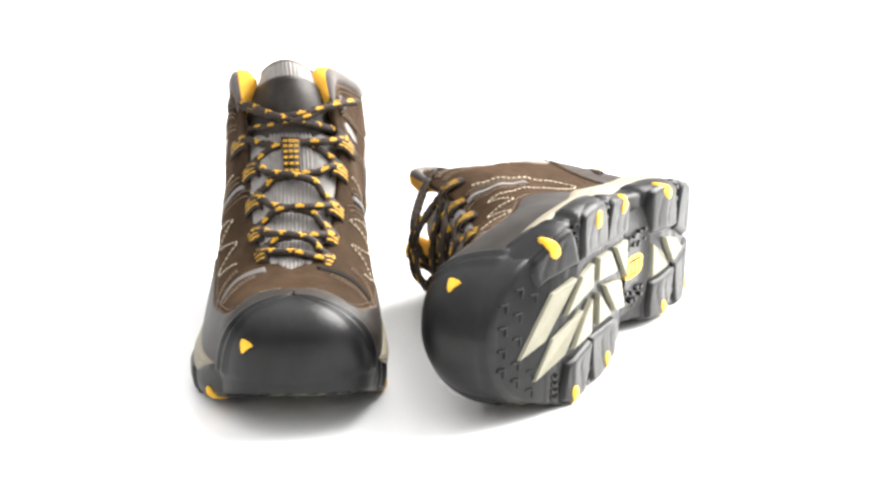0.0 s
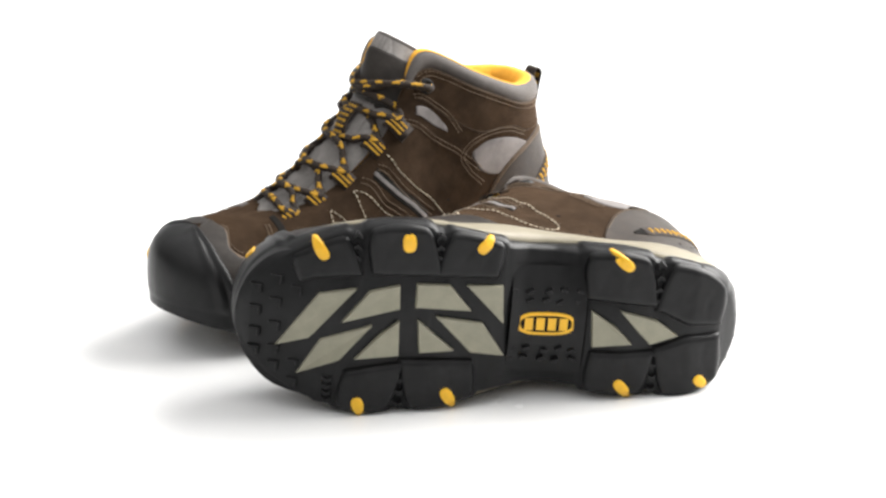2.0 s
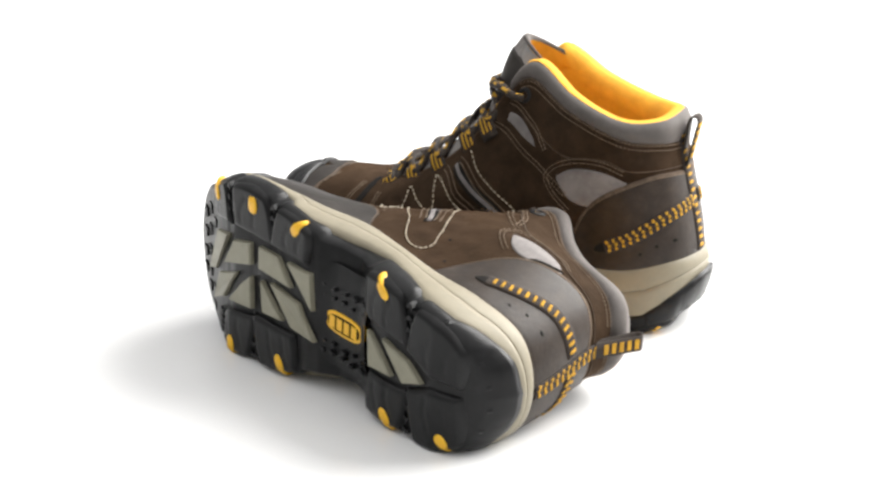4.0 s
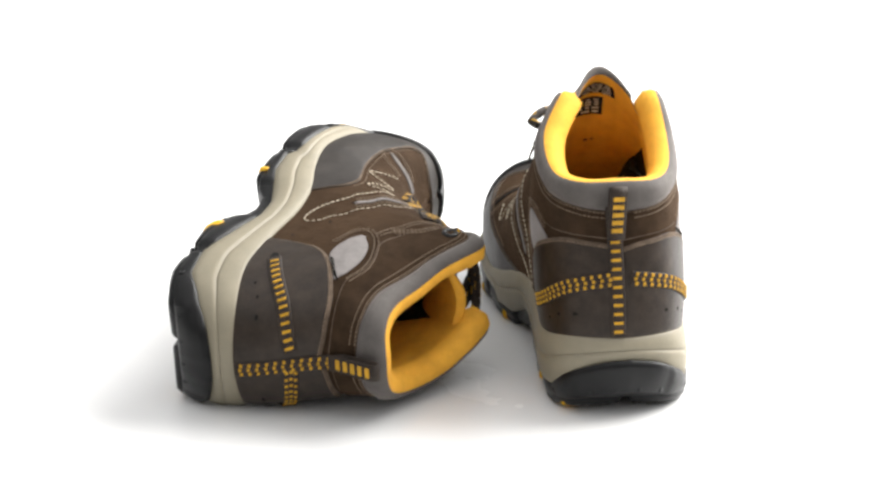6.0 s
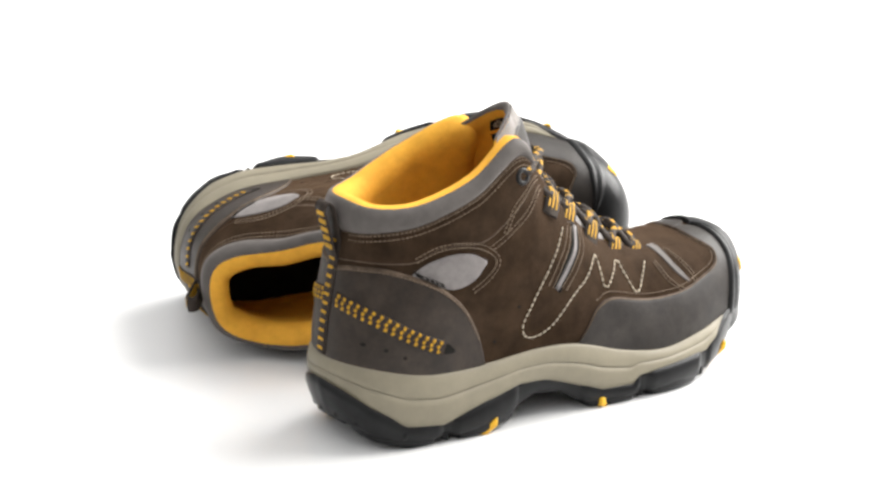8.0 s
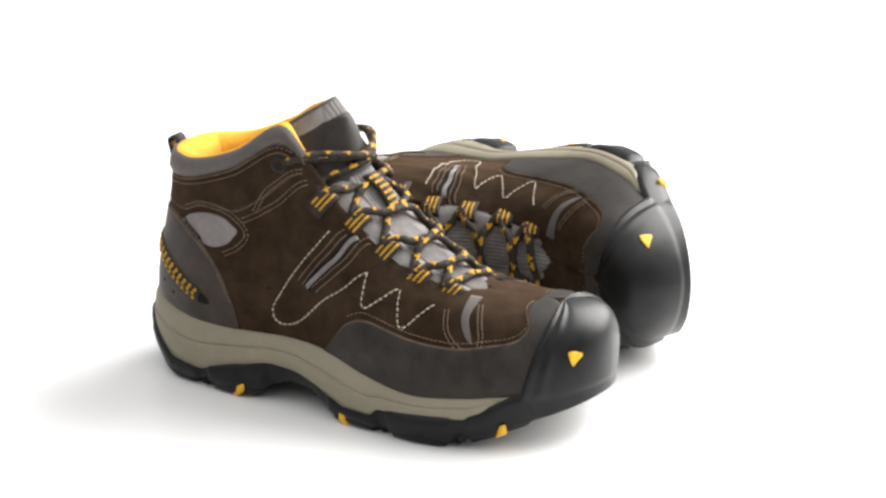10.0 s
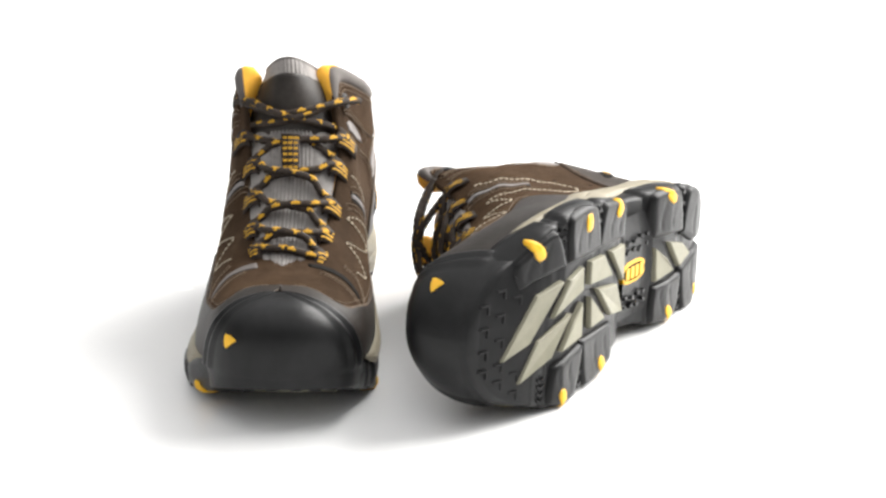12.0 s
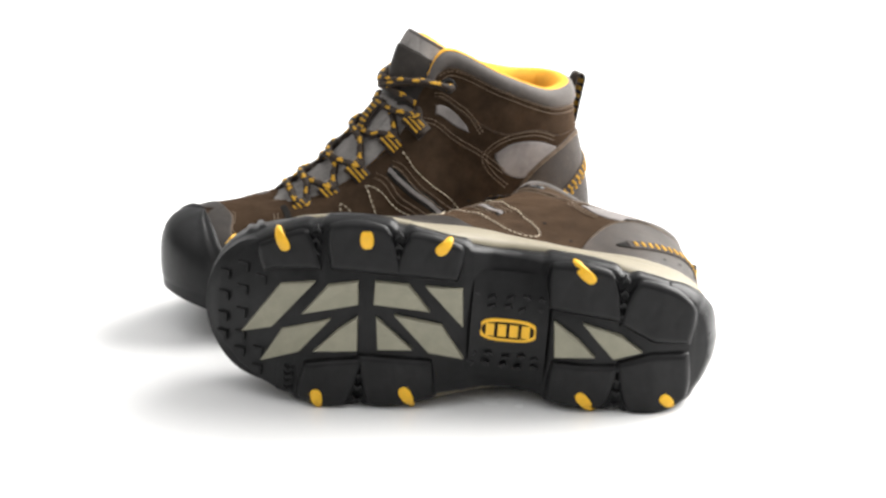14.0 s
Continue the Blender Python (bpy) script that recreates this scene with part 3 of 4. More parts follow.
        patch("heel_counter", boot, side, [(0, 0), (1, 0), (2, 0), (2.6, 0), (2.95, 0)], cut, COUNTER, 1.3, 50, 9, "smooth brown leather heel counter", raw=RAW_EDGE)
        stitches("counter_seam", boot, side, [(a, max(0.02, b - 0.025)) for a, b in cut[:-1]], THREAD_BROWN, 2.4, 1.7, 0.28, 1.4)
        low = [(0.0, 0.64), (0.7, 0.67), (1.4, 0.68)] + sv(side, [(40, 104), (50, 109), (62, 110.5), (74, 109.5), (84, 112), (95, 119), (106, 127), (118, 135)])
        patch("ankle_panel", boot, side, low, [(s, np.interp(s, *V_SEAM)) for s in np.linspace(0, 4.55, 10)], NUBUCK, 0.9, 60, 9, "brown nubuck ankle panel", raw=RAW_EDGE)
        # grey mesh window above the counter
        if side < 0:
            lo, hi = [(38, 96), (48, 91), (60, 87), (72, 90), (80, 98)], [(38, 98), (46, 103), (59, 106), (71, 105), (80, 100)]
            seam = [(40, 105), (52, 110), (66, 110.5), (79, 107), (87, 99), (82, 91), (70, 84)]
        else:
            lo, hi = [(40, 92), (52, 85), (64, 80.5), (76, 84), (84, 95)], [(40, 97), (50, 101.5), (62, 104), (75, 103), (84, 98)]
            seam = [(42, 103), (54, 108), (68, 109), (82, 105.5), (91, 97), (87, 87), (77, 77)]
        patch("mesh_window", boot, side, sv(side, lo), sv(side, hi), MESH_GREY, 0.5, 30, 7, "light grey mesh inset")
        stitches("window_seam", boot, side, sv(side, seam), THREAD_BROWN, 2.4, 1.8, 0.36, 1.0, 2.4)
        if side < 0:
            patch("side_tag", boot, side, sv(side, [(40, 97), (55, 88.5)]), sv(side, [(38.5, 100), (53.5, 91.5)]), DARK, 1.2, 8, 3, "small dark woven tag")
            for q in (0.25, 0.42, 0.6, 0.75):
                x, z = 39.2 + q * 15, 98.6 - q * 8.5
                patch("tag_bar", boot, side, sv(side, [(x, z - 1), (x + 1.6, z - 1.9)]), sv(side, [(x - 0.3, z + 0.6), (x + 1.3, z - 0.3)]), COLLAR_GREY, 1.5, 4, 3)
        # upper grey inset below the eyelet
        if side > 0:
            patch("ankle_inset", boot, side, sv(side, [(100, 113), (110, 119), (120, 126)]), sv(side, [(101, 117), (109, 127), (119, 131)]), MESH_GREY, 0.8, 18, 5, "small grey mesh inset")
        stitches("ankle_seam", boot, side, sv(side, [(84, 106), (97, 113), (110, 122), (122, 131)] if side < 0 else [(78, 86), (93, 99), (112, 112.5), (128, 123)]), THREAD_BROWN, 2.4, 1.8, 0.34, 0.6, 2.6)
        stitches("ankle_seam", boot, side, sv(side, [(92, 112), (99, 124), (108, 132), (119, 137)]), THREAD_BROWN, 2.4, 1.8, 0.36, 1.15, 2.2)
        stitches("collar_seam", boot, side, [(s, np.interp(s, *V_SEAM) - 0.03) for s in np.linspace(0.3, 4.3, 9)], THREAD_BROWN, 2.4, 1.8, 0.36, 1.15, 2.8)
        # slit with its cord and the looped pale stitching
        if side < 0:
            slit, rim_a, rim_b = [(127, 73), (136, 83), (145, 93), (151.5, 101)], [(131, 73), (141, 83), (150, 93), (157, 100)], [(122, 76), (130, 87), (138, 97), (145, 105)]
            looped = [(137, 106), (130, 97), (123, 88), (115, 77), (108, 66), (103.5, 58), (105, 51), (112, 49.5), (121, 53), (129, 60), (137, 68), (149, 76.5), (160, 85)]
            zigzag = [(160, 85), (160, 76), (160.5, 69), (164, 68), (171, 73), (178, 77), (180, 70), (183, 61), (187, 60), (193, 66), (199, 71)]
        else:
            slit, rim_a, rim_b = [(119, 60), (128, 69), (140, 79), (150, 89), (154, 94)], [(130, 61), (142, 71), (152, 80), (161, 91)], [(113, 63), (125, 73), (137, 84), (150, 98)]
            looped = [(144, 105), (138, 95), (127, 83), (114, 72), (102, 57), (98, 50), (103, 46), (112, 48), (122, 54), (138, 63), (154, 74), (168, 86)]
            zigzag = [(168, 86), (167, 78), (166, 69), (171, 66), (179, 71), (185, 76), (187, 68), (190, 59), (195, 58), (202, 64)]
        # dark patch round the webbing paints the shade of the recessed slit
        patch("slit_shade", boot, side, sv(side, [(x + 1.2, z - 1.8) for x, z in slit]), sv(side, [(x - 3.0, z + 4.0) for x, z in slit]), DARK, 0.3, 26, 4)
        patch("slit_inset", boot, side, sv(side, slit), sv(side, [(x - 1.6, z + 2.1) for x, z in slit]), MESH_GREY, 0.7, 26, 4, "grey webbing in a narrow slit")
        for rim in (rim_a, rim_b):
            stitches("slit_seam", boot, side, sv(side, rim), THREAD_BROWN, 2.0, 1.6, 0.36, 0.5, 3.4)
        stitches("loop_stitching", boot, side, sv(side, looped), THREAD_PALE, 3.3, 2.5, 0.42, 0.4)
        stitches("zigzag_stitching", boot, side, sv(side, zigzag), THREAD_PALE, 3.3, 2.5, 0.42, 0.4)
        # vamp inset beside the lowest loop; medially a dark patch paints a slit's shade
        patch("vamp_inset", boot, side, sv(side, [(214, 74), (216.8, 66.5), (221.5, 60), (226.3, 56)]), sv(side, [(217, 75), (220.5, 67.5), (224.5, 61), (227, 56.5)]), COLLAR_GREY if side < 0 else DARK, 0.6, 16, 4, "narrow slit, its shade a dark patch" if side > 0 else "narrow grey mesh inset")
        stitches("vamp_seam", boot, side, sv(side, [(207, 70), (211, 61), (219, 54), (228, 51.5), (231.5, 57), (228, 65), (223, 71.5)]), THREAD_BROWN, 2.2, 1.7, 0.33, 0.4, 2.2)
        # punched holes, uncut: a dark patch paints the shade inside each
        for x, z in ((101, 69), (85, 52)):
            a = sv(side, [(x - 1.2, z), (x, z - 1.0), (x + 1.2, z)])
            b = sv(side, [(x - 1.2, z), (x, z + 1.0), (x + 1.2, z)])
            patch("punched_hole_shade", boot, side, a, b, DARK, 0.25, 8, 3)
    # moulded toe cap over the tip, with two ribs along its rear edge
    tip = surf(1, np.full(200, COLS), np.linspace(0, 1, 200))
    v_top = float(np.interp(-262.5, -tip[:, 0][np.argmax(tip[:, 0]):], np.linspace(0, 1, 200)[np.argmax(tip[:, 0]):]))
    qv = np.concatenate([[-1, -1], np.linspace(-1, 0, 8)[1:-1], np.linspace(0, v_top, 30), [v_top, v_top]])
    hs = []
    kk = np.array([0, 0, 0.03, 0.07, 0.10, 0.13, 0.17, 0.20, 0.24, 0.30] + list(np.linspace(0.38, 1, 14)))
    ko = np.array([-0.6, 1.2, 3.0, 3.2, 1.9, 2.0, 3.1, 3.1, 2.0, 2.2] + [2.4] * 14)
    for side in (-1, 1):
        rear = np.interp(qv, [-1, -0.5, 0, 0.22, 0.42, 0.67, v_top], [246, 250, 256, 260, 263.5, 264, 262.5])
        cols = np.linspace(8.5, COLS, 400)
        rs = np.array([np.interp(x, surf(side, cols, max(q, 0))[:, 0], cols) for x, q in zip(rear, qv)])
        S = rs[:, None] + (COLS - rs[:, None]) * kk[None, :]
        V = np.broadcast_to(qv[:, None], S.shape)
        wide = np.clip((COLS - rs) / 1.2, 0, 1)[:, None]
        lift = 2.4 + (ko[None, :] - 2.4) * wide
        lift = np.where(V < 0, np.minimum(lift, 1.8 + 4.5 * V * np.clip(1 - kk[None, :] / 0.35, 0, 1)), lift)
        lift[-2:] = ((1.2,), (-0.6,))
        lift[:, 0] = -0.6
        P = on(side, S, np.clip(V, 0, 1), lift)
        lift[0] = -9.0
        base = on(side, S, np.zeros_like(S), lift)
        zl = np.interp(base[..., 0], [240, 265, 290, 300], [9.6, 18.8, 27.4, 30])
        below = V < 0
        P[below, :2] = base[below, :2]
        P[below, 2] = (base[..., 2] + V * (base[..., 2] - zl))[below]
        hs.append(P)
    n0, m0 = hs[0].shape[:2]
    f = quads(n0, m0)
    cap = sheet("toe_cap", np.concatenate([h.reshape(-1, 3) for h in hs]), f + [tuple(reversed([q + n0 * m0 for q in g])) for g in f], RUBBER, boot, "black moulded rubber toe cap")
    # the yellow mark on the cap
    a, b = sv(-1, [(275.8, 54.6), (277, 51.2), (278.2, 47.6), (279.8, 50.4), (281.4, 53)]), sv(-1, [(275.8, 54.9), (278.6, 55), (281.4, 53.3)])
    patch("cap_mark", boot, -1, a, b, YELLOW, 3.4, 10, 4, "yellow triangular mark")

    # heel webbing: an upright strip and a slanting one on each side, with yellow bars
    def ribbon(name, pts, half, off, parent):
        """pts: (side, column, height) of the middle line, with the strip's half width across it."""
        rows = []
        mid = np.array([on(sd, s, v, off) for sd, s, v in pts])
        nn = np.array([surf_n(sd, s, v) for sd, s, v in pts])
        tg = np.gradient(mid, axis=0)
        tg /= np.linalg.norm(tg, axis=1, keepdims=True)
        w = np.cross(nn, tg)
        for c, t, q, d in zip(mid, tg, nn, w):
            rows.append([c - d * half - q * 1.5, c - d * half, c - d * half * 0.7 + q * 0.5, c + d * half * 0.7 + q * 0.5, c + d * half, c + d * half - q * 1.5])
        ob = sheet(name, rows, quads(len(rows), 6), WEBBING, parent)
        return ob, mid, tg, nn, w

    def bars(parent, mid, tg, nn, w, pitch, size, cols):
        d = np.concatenate([[0], np.cumsum(np.linalg.norm(np.diff(mid, axis=0), axis=1))])
        for c in np.arange(pitch / 2, d[-1], pitch):
            g = lambda a: np.array([np.interp(c, d, a[:, k]) for k in range(3)])
            o, t, q, e = g(mid), g(tg), g(nn), g(w)
            for y in cols:
                k = []
                for z, r in ((0.2, 1.0), (1.0, 0.75)):
                    for a, b in ((-1, -1), (1, -1), (1, 1), (-1, 1)):
                        k.append(o + t * (a * size[1] * r + y[1]) + e * (y[0] + b * size[0] * r) + q * z)
                sheet("yellow_bar", k, [(0, 1, 5, 4), (1, 2, 6, 5), (2, 3, 7, 6), (3, 0, 4, 7), (4, 5, 6, 7)], THREAD_YELLOW, parent, smooth=False)
    ob, *r = ribbon("heel_strip", [(1, 0.1 + 0.16 * v * v, v) for v in np.linspace(0.04, 0.97, 24)], 4.3, 1.6, boot)
    triple = [(-2.6, 0.8), (0, 0), (2.6, 0.8)]
    if MIRROR > 0:
        bars(ob, *r, 5.0, (2.8, 0.95), [(0, 0)])
    else:
        bars(ob, *r, 5.0, (1.05, 0.95), triple)
    for side in (-1, 1):
        line = spline([(0.18, 0.41), (0.7, 0.385), (1.2, 0.345), (1.8, 0.265), (2.3, 0.19)], np.linspace(0, 4, 24))
        ob, *r = ribbon("side_strip", [(side, s, v) for s, v in line], 4.3, 1.8, boot)
        if MIRROR < 0 and side < 0:
            bars(ob, *r, 4.9, (2.7, 1.0), [(0, 0)])
        else:
            bars(ob, *r, 4.6, (1.05, 0.95), triple)
        # the slot that takes the strip's end, only its shade painted on
        patch("strip_slot_shade", boot, side, [(2.2, 0.165), (2.36, 0.15), (2.5, 0.155)], [(2.24, 0.225), (2.38, 0.21), (2.5, 0.165)], DARK, 1.9, 10, 4)
        # holes in the counter, their inner shade painted as dark patches
        for x, z in ((22, 58), (31, 53), (13, 61)):
            a, b = sv(side, [(x - 1.3, z), (x, z - 1.0), (x + 1.3, z)]), sv(side, [(x - 1.3, z), (x, z + 1.0), (x + 1.3, z)])
            patch("punched_hole_shade", boot, side, a, b, DARK, 1.5, 6, 3)
    # pull loop at the heel
    loop = resample([(12.5, 103), (9.8, 115), (7.2, 126), (6, 131.5), (8.2, 134), (11, 131.5), (12.5, 124), (14, 112), (14.5, 104)], 40)
    tg = np.gradient(loop, axis=0)
    tg /= np.linalg.norm(tg, axis=1, keepdims=True)
    nr = np.column_stack([-tg[:, 1], tg[:, 0]])
    verts = []
    for c, q in zip(loop, nr):
        for o, y in ((0, -4.8), (0, 4.8), (0.9, 4.8), (0.9, -4.8)):
            verts.append((c[0] + q[0] * o, y + 1.5, c[1] + q[1] * o))
    pull = sheet("pull_loop", verts, quads(40, 4, wrap_m=True), WEBBING, boot, "dark webbing pull loop with yellow bars")
    for i in range(4, 17, 3):
        c, t, q = loop[i], tg[i], nr[i]
        k = [(c[0] + t[0] * a * 1.3 + q[0] * z, b * 3.0 + 1.5, c[1] + t[1] * a * 1.3 + q[1] * z) for z in (1.5, -0.5) for a, b in ((-1, -1), (1, -1), (1, 1), (-1, 1))]
        sheet("yellow_bar", k, [(0, 1, 2, 3), (4, 5, 6, 7), (0, 1, 5, 4), (1, 2, 6, 5), (2, 3, 7, 6), (3, 0, 4, 7)], THREAD_YELLOW, pull, smooth=False)


# middle line of the tongue from its top: x, y, z, half width, how far its sides fold back
UPRIGHT_TONGUE = [(124, -7, 172, 16, 23), (130, -6, 163, 24, 37), (134.5, -5, 152, 28, 36), (140, -5, 134, 28, 20), (153, -4, 116, 26, 8), (168.5, -4, 100, 24, 5), (188.5, -4, 86, 21, 4), (208, -4, 77, 16, 2), (222, -4, 72, 9, 1)]
# the lying boot's tongue has slid down into the shaft and curled up
SUNK_TONGUE = [(104, -3, 150, 20, 7), (112, -4, 142, 23, 9), (122, -5, 133, 24, 9), (136, -5, 122, 25, 8), *UPRIGHT_TONGUE[4:]]
TONGUE = UPRIGHT_TONGUE


def tongue_point(t, w, off=0.0):
    k = spline(TONGUE, t)
    d = spline(TONGUE, t + 0.05) - spline(TONGUE, t - 0.05)
    n = np.array([-d[2], 0, d[0]])
    n /= np.linalg.norm(n)
    return np.array([k[0], k[1] + k[3] * w, k[2]]) + n * (off - k[4] * w * w)


def build_tongue(boot):
    ts, ws = np.linspace(0, 8, 60), np.linspace(-1, 1, 17)
    fine = np.linspace(-1, 1, 97)

    def relief(t, w):
        # a ribbed middle strip between two smooth padded gussets
        y = spline(TONGUE, t)[3] * w
        if abs(w) < 0.46:
            return -0.4 + 0.4 * math.cos(2 * math.pi * y / 2.3)
        return -1.8 + 1.8 * math.sin(math.pi * min(1.0, (abs(w) - 0.46) / 0.5)) ** 0.6
    front = [[tongue_point(t, w, relief(t, w)) for w in fine] for t in ts]
    back = [[tongue_point(t, w, -6.0 + 2.5 * abs(w) ** 3) for w in ws] for t in ts]
    body = sheet("tongue", front, quads(60, 97), RIB_GREY, boot, "ribbed grey cloth tongue")
    sheet("tongue_lining", back, quads(60, 17), YELLOW_CLOTH, boot, "yellow cloth back of the tongue")
    lip = []
    for w in ws:
        a, b = tongue_point(0, w, -1.0), tongue_point(0, w, -6.0 + 2.5 * abs(w) ** 3)
        lip.append([a, a + (-0.6, 0, 1.6), (a + b) / 2 + (-0.5, 0, 2.4), b + (0, 0, 1.4), b])
    sheet("tongue_edge", lip, quads(17, 5), COLLAR_GREY if MIRROR > 0 else YELLOW_CLOTH, boot)
    pad_t, pad_w = np.linspace(0.75, 3.15, 26), np.linspace(-0.94, 0.94, 15)
    rows = []
    for i, t in enumerate(pad_t):
        rim = min(1.0, min(i, 25 - i) / 2.0)
        rows.append([tongue_point(t, w, -0.9 + 1.8 * rim * min(1.0, (0.94 - abs(w)) / 0.12)) for w in pad_w])
    sheet("tongue_pad", rows, quads(26, 15), WAXED, boot, "smooth dark leather pad on the tongue")
    # two dark labels on the back, lettering as plain bars
    for t0, t1, w0, w1 in () if MIRROR < 0 else ((0.55, 1.45, -0.42, 0.42), (1.7, 2.5, -0.2, 0.42)):
        g = [[tongue_point(t, w, -6.5 + 2.5 * abs(w) ** 3) for w in np.linspace(w0, w1, 6)] for t in np.linspace(t0, t1, 6)]
        lab = sheet("label", g, quads(6, 6), DARK, boot, "small dark sewn-in label")
        rnd = random.Random(7)
        for t in np.linspace(t0 + 0.12, t1 - 0.14, 5):
            a = w0 + 0.08
            while a < w1 - 0.12:
                b = min(a + rnd.uniform(0.08, 0.2), w1 - 0.06)
                q = [[tongue_point(tt, w, -6.8 + 2.5 * abs(w) ** 3) for w in (a, b)] for tt in (t, t + 0.07)]
                sheet("label_bar", q, quads(2, 2), LABEL_WHITE, lab)
                a = b + 0.06
    # webbing keeper on the tongue
    g = []
    for t in np.linspace(3.2, 4.3, 10):
        hump = 3.5 * math.sin(math.pi * (t - 3.2) / 1.1)
        g.append([tongue_point(t, w, o + hump) for w, o in ((-0.2, -0.5), (-0.2, 1.2), (0.2, 1.2), (0.2, -0.5))])
    keeper = sheet("tongue_keeper", g, quads(10, 4), WEBBING, boot, "dark webbing lace keeper with yellow bars")
    for t in np.linspace(3.3, 4.15, 6):
        hump = 3.5 * math.sin(math.pi * (t - 3.2) / 1.1) + 1.5
        for w in (-0.12, 0, 0.12):
            q = [[tongue_point(tt, w + d, hump) for d in (-0.045, 0.045)] for tt in (t, t + 0.07)]
            sheet("yellow_bar", q, quads(2, 2), THREAD_YELLOW, keeper, smooth=False)


LOOPS = {-1: [(131, -36, 122), (148, -29, 110), (166, -27, 96), (184, -26, 82), (202, -22.5, 75)],
         1: [(134, 27.5, 121.5), (148, 24, 109.5), (170, 21.5, 92.5), (187.5, 20, 80.5), (205, 19, 71.5)]}
EYES = {-1: (107, -38, 141), 1: (110, 31, 142)}


def build_lacing(boot, loose=False):
    for side in (-1, 1):
        for c in LOOPS[side]:
            c = np.array(c, float)
            # down the side of the throat, outward and back
            along = np.array([0.62, 0, -0.45])
            along /= np.linalg.norm(along)
            n = np.array([0.35, side * 0.55, 0.75])
            n -= along * (n @ along)
            n /= np.linalg.norm(n)
            w = np.cross(n, along)
            w = w if w[1] * side > 0 else -w
            verts = []
            prof = [(-8, -2.5), (-5, -0.5), (-1, 1.6), (3, 2.8), (6, 2.2), (7, 0.2), (5.5, -1.6)]
            prof2 = [(-8, -3.5), (-5, -1.6), (-1, 0.5), (3, 1.6), (5, 1.2), (5.6, 0.0), (5, -1.0)]
            for (a, h), (a2, h2) in zip(prof, prof2):
                for y, aa, hh in ((-4.6, a, h), (4.6, a, h), (4.6, a2, h2), (-4.6, a2, h2)):
                    verts.append(c - w * aa * 1.1 + n * hh * 1.2 + along * y * 1.2)
            loop = sheet("lace_loop", verts, quads(7, 4, wrap_m=True), WEBBING, boot, "dark webbing lace loop with yellow bars")
            for y in (-2.4, 0, 2.4):
                k = [c - w * aa * 1.1 + n * (hh * 1.2 + 0.35) + along * (y + d) * 1.2 for aa, hh in ((-5.5, -0.7), (-3, 0.6), (-1, 1.6), (3, 2.8), (5.6, 2.3)) for d in (-0.5, 0.5)]
                sheet("yellow_bar", k, quads(5, 2), THREAD_YELLOW, loop, smooth=False)
        e = np.array(EYES[side], float)
        s, v = locate(side, e[0], e[2])
        o, n = surf(side, s, v), surf_n(side, s, v)
        a = np.cross(n, (0, 0, 1))
        a /= np.linalg.norm(a)
        b = np.cross(n, a)
        verts = [o + (a * math.cos(g) + b * math.sin(g)) * (3.6 + 1.4 * math.cos(h)) + n * (0.7 + 1.1 * math.sin(h)) for g in np.linspace(0, 2 * math.pi, 20, endpoint=False) for h in np.linspace(0, 2 * math.pi, 8, endpoint=False)]
        sheet("eyelet", verts, quads(20, 8, True, True), RUBBER, boot, "dark metal eyelet")
        # flat dark disc in the ring paints the shade of an uncut hole
        sheet("eyelet_hole_shade", [o + (a * math.cos(g) + b * math.sin(g)) * 2.8 + n * 0.5 for g in np.linspace(0, 2 * math.pi, 14, endpoint=False)], [tuple(range(14))], DARK, boot)
    tip = lambda side, i: np.array(LOOPS[side][i], float) + (1.5, -side * 6.0, 3.0)

    def over(a, b, lift):
        m = (a + b) / 2
        return m + np.array([0.62, 0, 0.78]) * lift
    lace = [WEBBING, THREAD_YELLOW]
    for first, lift in ((-1, 3.0), (1, 6.0)):
        path, sd = [], first
        start = tip(first, 4)
        path.append((tip(-1, 4) + tip(1, 4)) / 2 + (1.5, 0, 4.0))
        path.append(start + (1, 0, 2))
        path.append(np.array(LOOPS[first][4], float) + (-3, first * 0.5, 2.5))
        path.append(start + (-6, -first * 1.0, 5))
        for i in (3, 2, 1, 0):
            sd = -sd
            q = tip(sd, i)
            p0, p1 = path[-1], q + (2, 0, 2)
            for f, rise in ((0.15, 0.34), (0.5, 0.5), (0.85, 0.66)):
                m = p0 + (p1 - p0) * rise
                m[1] = p0[1] + (p1[1] - p0[1]) * f
                path.append(m + np.array([0.62, 0, 0.78]) * lift * (1.0 if f == 0.5 else 0.62))
            path.append(q + (2.5, 0, 2))
            path.append(np.array(LOOPS[sd][i], float) + (-2, sd * 0.5, 3.0))
            path.append(q + (-6, -sd * 1.0, 6))
        sd = -sd
        e = np.array(EYES[sd], float)
        q = e + (16, -sd * 8, 4)
        path.append(np.array([138, -4 - sd * 12, 135.0 + lift * 0.3]))
        path.append(np.array([142.5, -4, 139.0 + lift * 0.3]))
        path.append(np.array([138, -4 + sd * 12, 142.0 + lift * 0.2]))
        path.append(q)
        path.append(e + (5, sd * 2.5, 1.5))
        path.append(e + (-0.5, -sd * 1.0, 0))
        tube("lace", boot, path, 2.3, lace, "dark brown lace with yellow flecks")
    # the lace drawn across the top of the tongue
    a, b = np.array(EYES[-1], float), np.array(EYES[1], float)
    tube("lace", boot, [a + (0, 1, 0), a + (5, -1.5, 2), a + (18, 9, 2), (139, -12, 142), (140, 2, 144), b + (19, -8, 4), b + (5, 2, 2), b + (0, -1, 0)], 2.1, lace)
    if loose:
        tube("loose_lace", boot, [(122, -20, 139), (134, -8, 142), (141, 6, 140), (145, 20, 135), (143, 30, 127), (138, 33, 119), (134, 27, 118)], 2.1, lace, "loose loop of dark lace with yellow flecks")


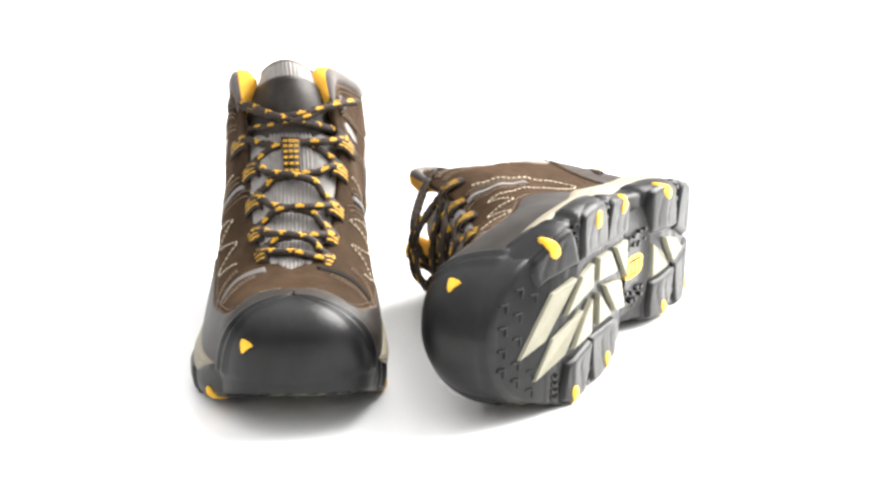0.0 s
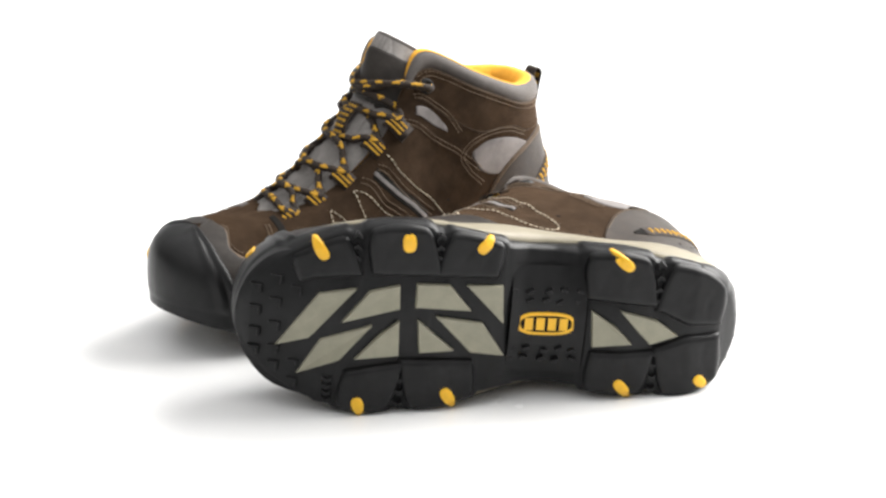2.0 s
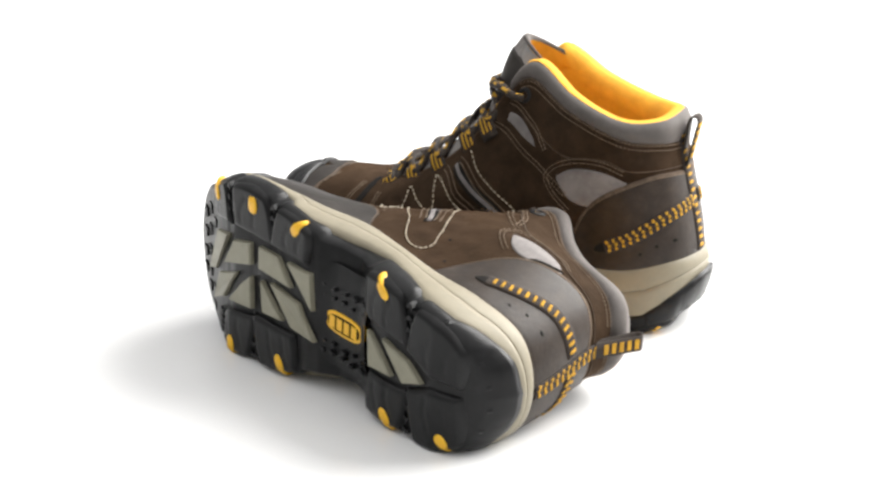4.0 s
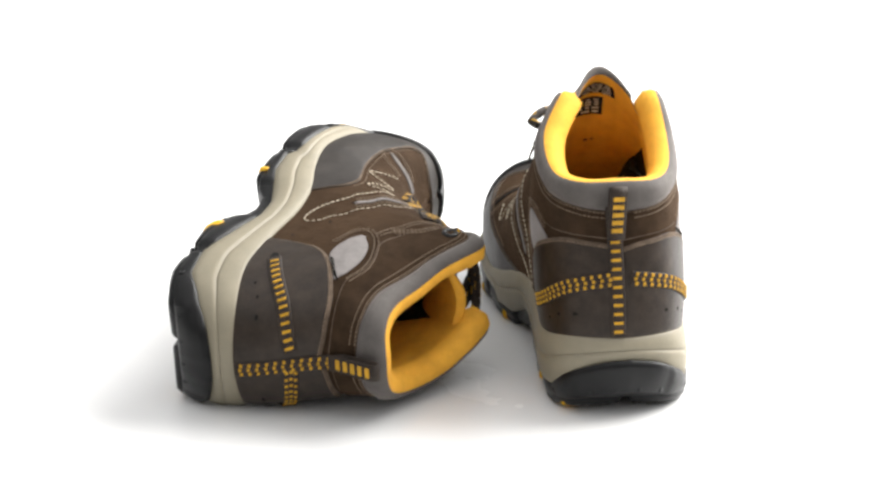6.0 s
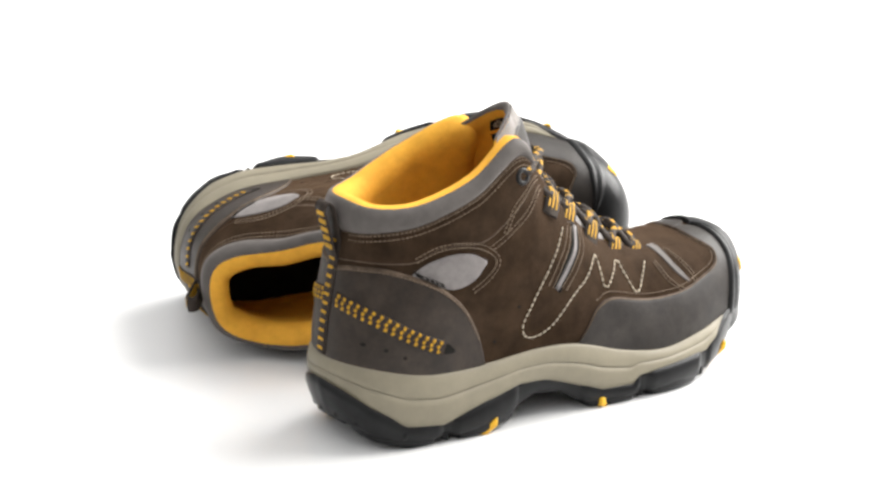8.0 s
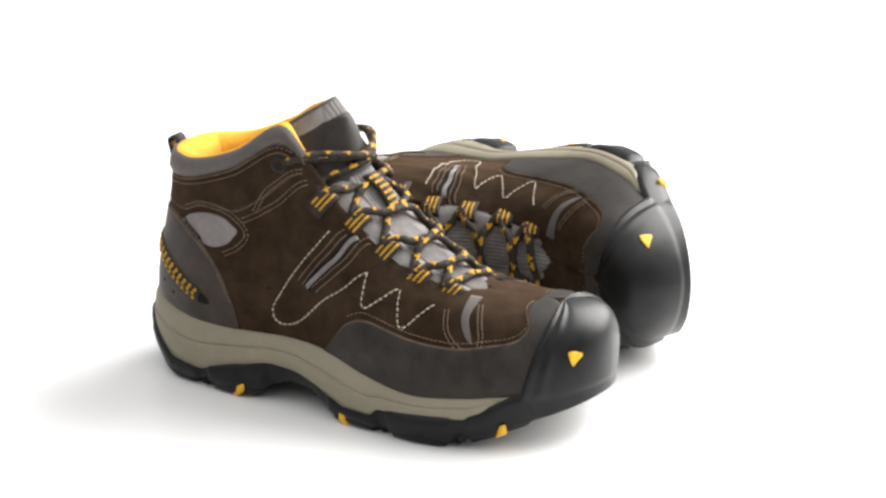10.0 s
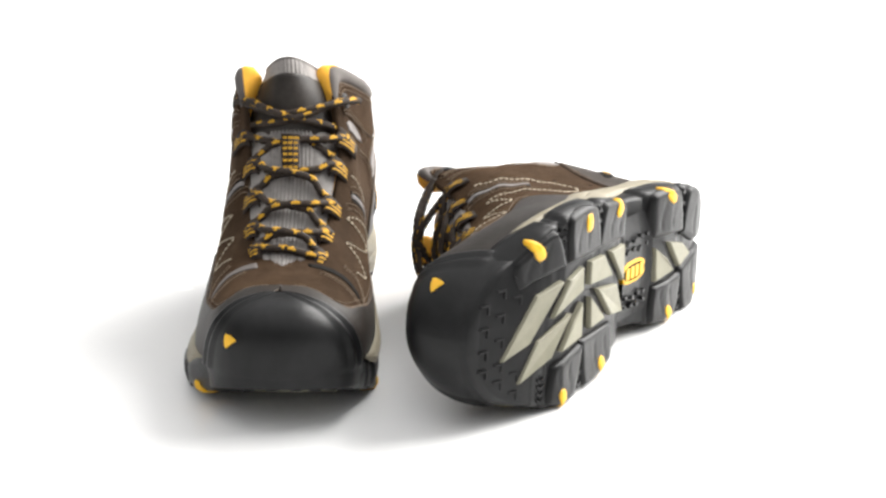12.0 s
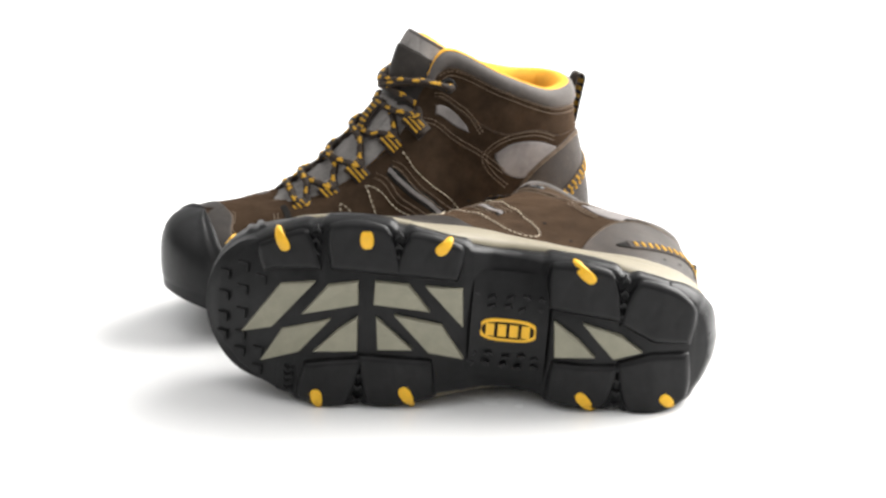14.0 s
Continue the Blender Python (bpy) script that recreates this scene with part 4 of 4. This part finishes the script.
def build_boot(mirror, label):
    global MIRROR, TONGUE
    MIRROR, TONGUE = mirror, UPRIGHT_TONGUE if mirror > 0 else SUNK_TONGUE
    boot = new("hiking_boot")
    tagged(boot, label, "boot", "pair of hiking boots")
    build_sole(boot)
    build_upper(boot)
    build_tongue(boot)
    build_lacing(boot, mirror < 0)
    return boot


STAND = Matrix(((0.034899, 0.999391, 0, -0.0891), (-0.999391, 0.034899, 0, 0.13748), (0, 0, 1, 0), (0, 0, 0, 1)))
LIE = Matrix(((-0.417592, 0.044071, -0.907565, 0.16992), (-0.904406, 0.076093, 0.419833, 0.09688), (0.087562, 0.996126, 0.008082, 0.03045), (0, 0, 0, 1)))
standing_boot = build_boot(1, "brown leather hiking boot standing upright on the white floor")
lying_boot = build_boot(-1, "brown leather hiking boot lying on its side, tread showing")

# angle of the turning stand at every half second (degrees)
TURN = [0.0, -14.18, -28.45, -42.81, -57.25, -71.79, -86.41, -101.13, -115.93, -130.81, -145.78, -160.83, -175.97, -191.19, -206.5, -221.89, -237.35, -252.9, -268.53,
        -284.24, -300.03, -315.89, -331.84, -347.86, -363.95, -380.13, -396.37, -412.69, -429.09]


def motions():
    for boot, rest in ((standing_boot, STAND), (lying_boot, LIE)):
        walk(boot, [(i * 0.5, pose(0, 0, 0, 0, 0, a) @ rest) for i, a in enumerate(TURN)])


motions()
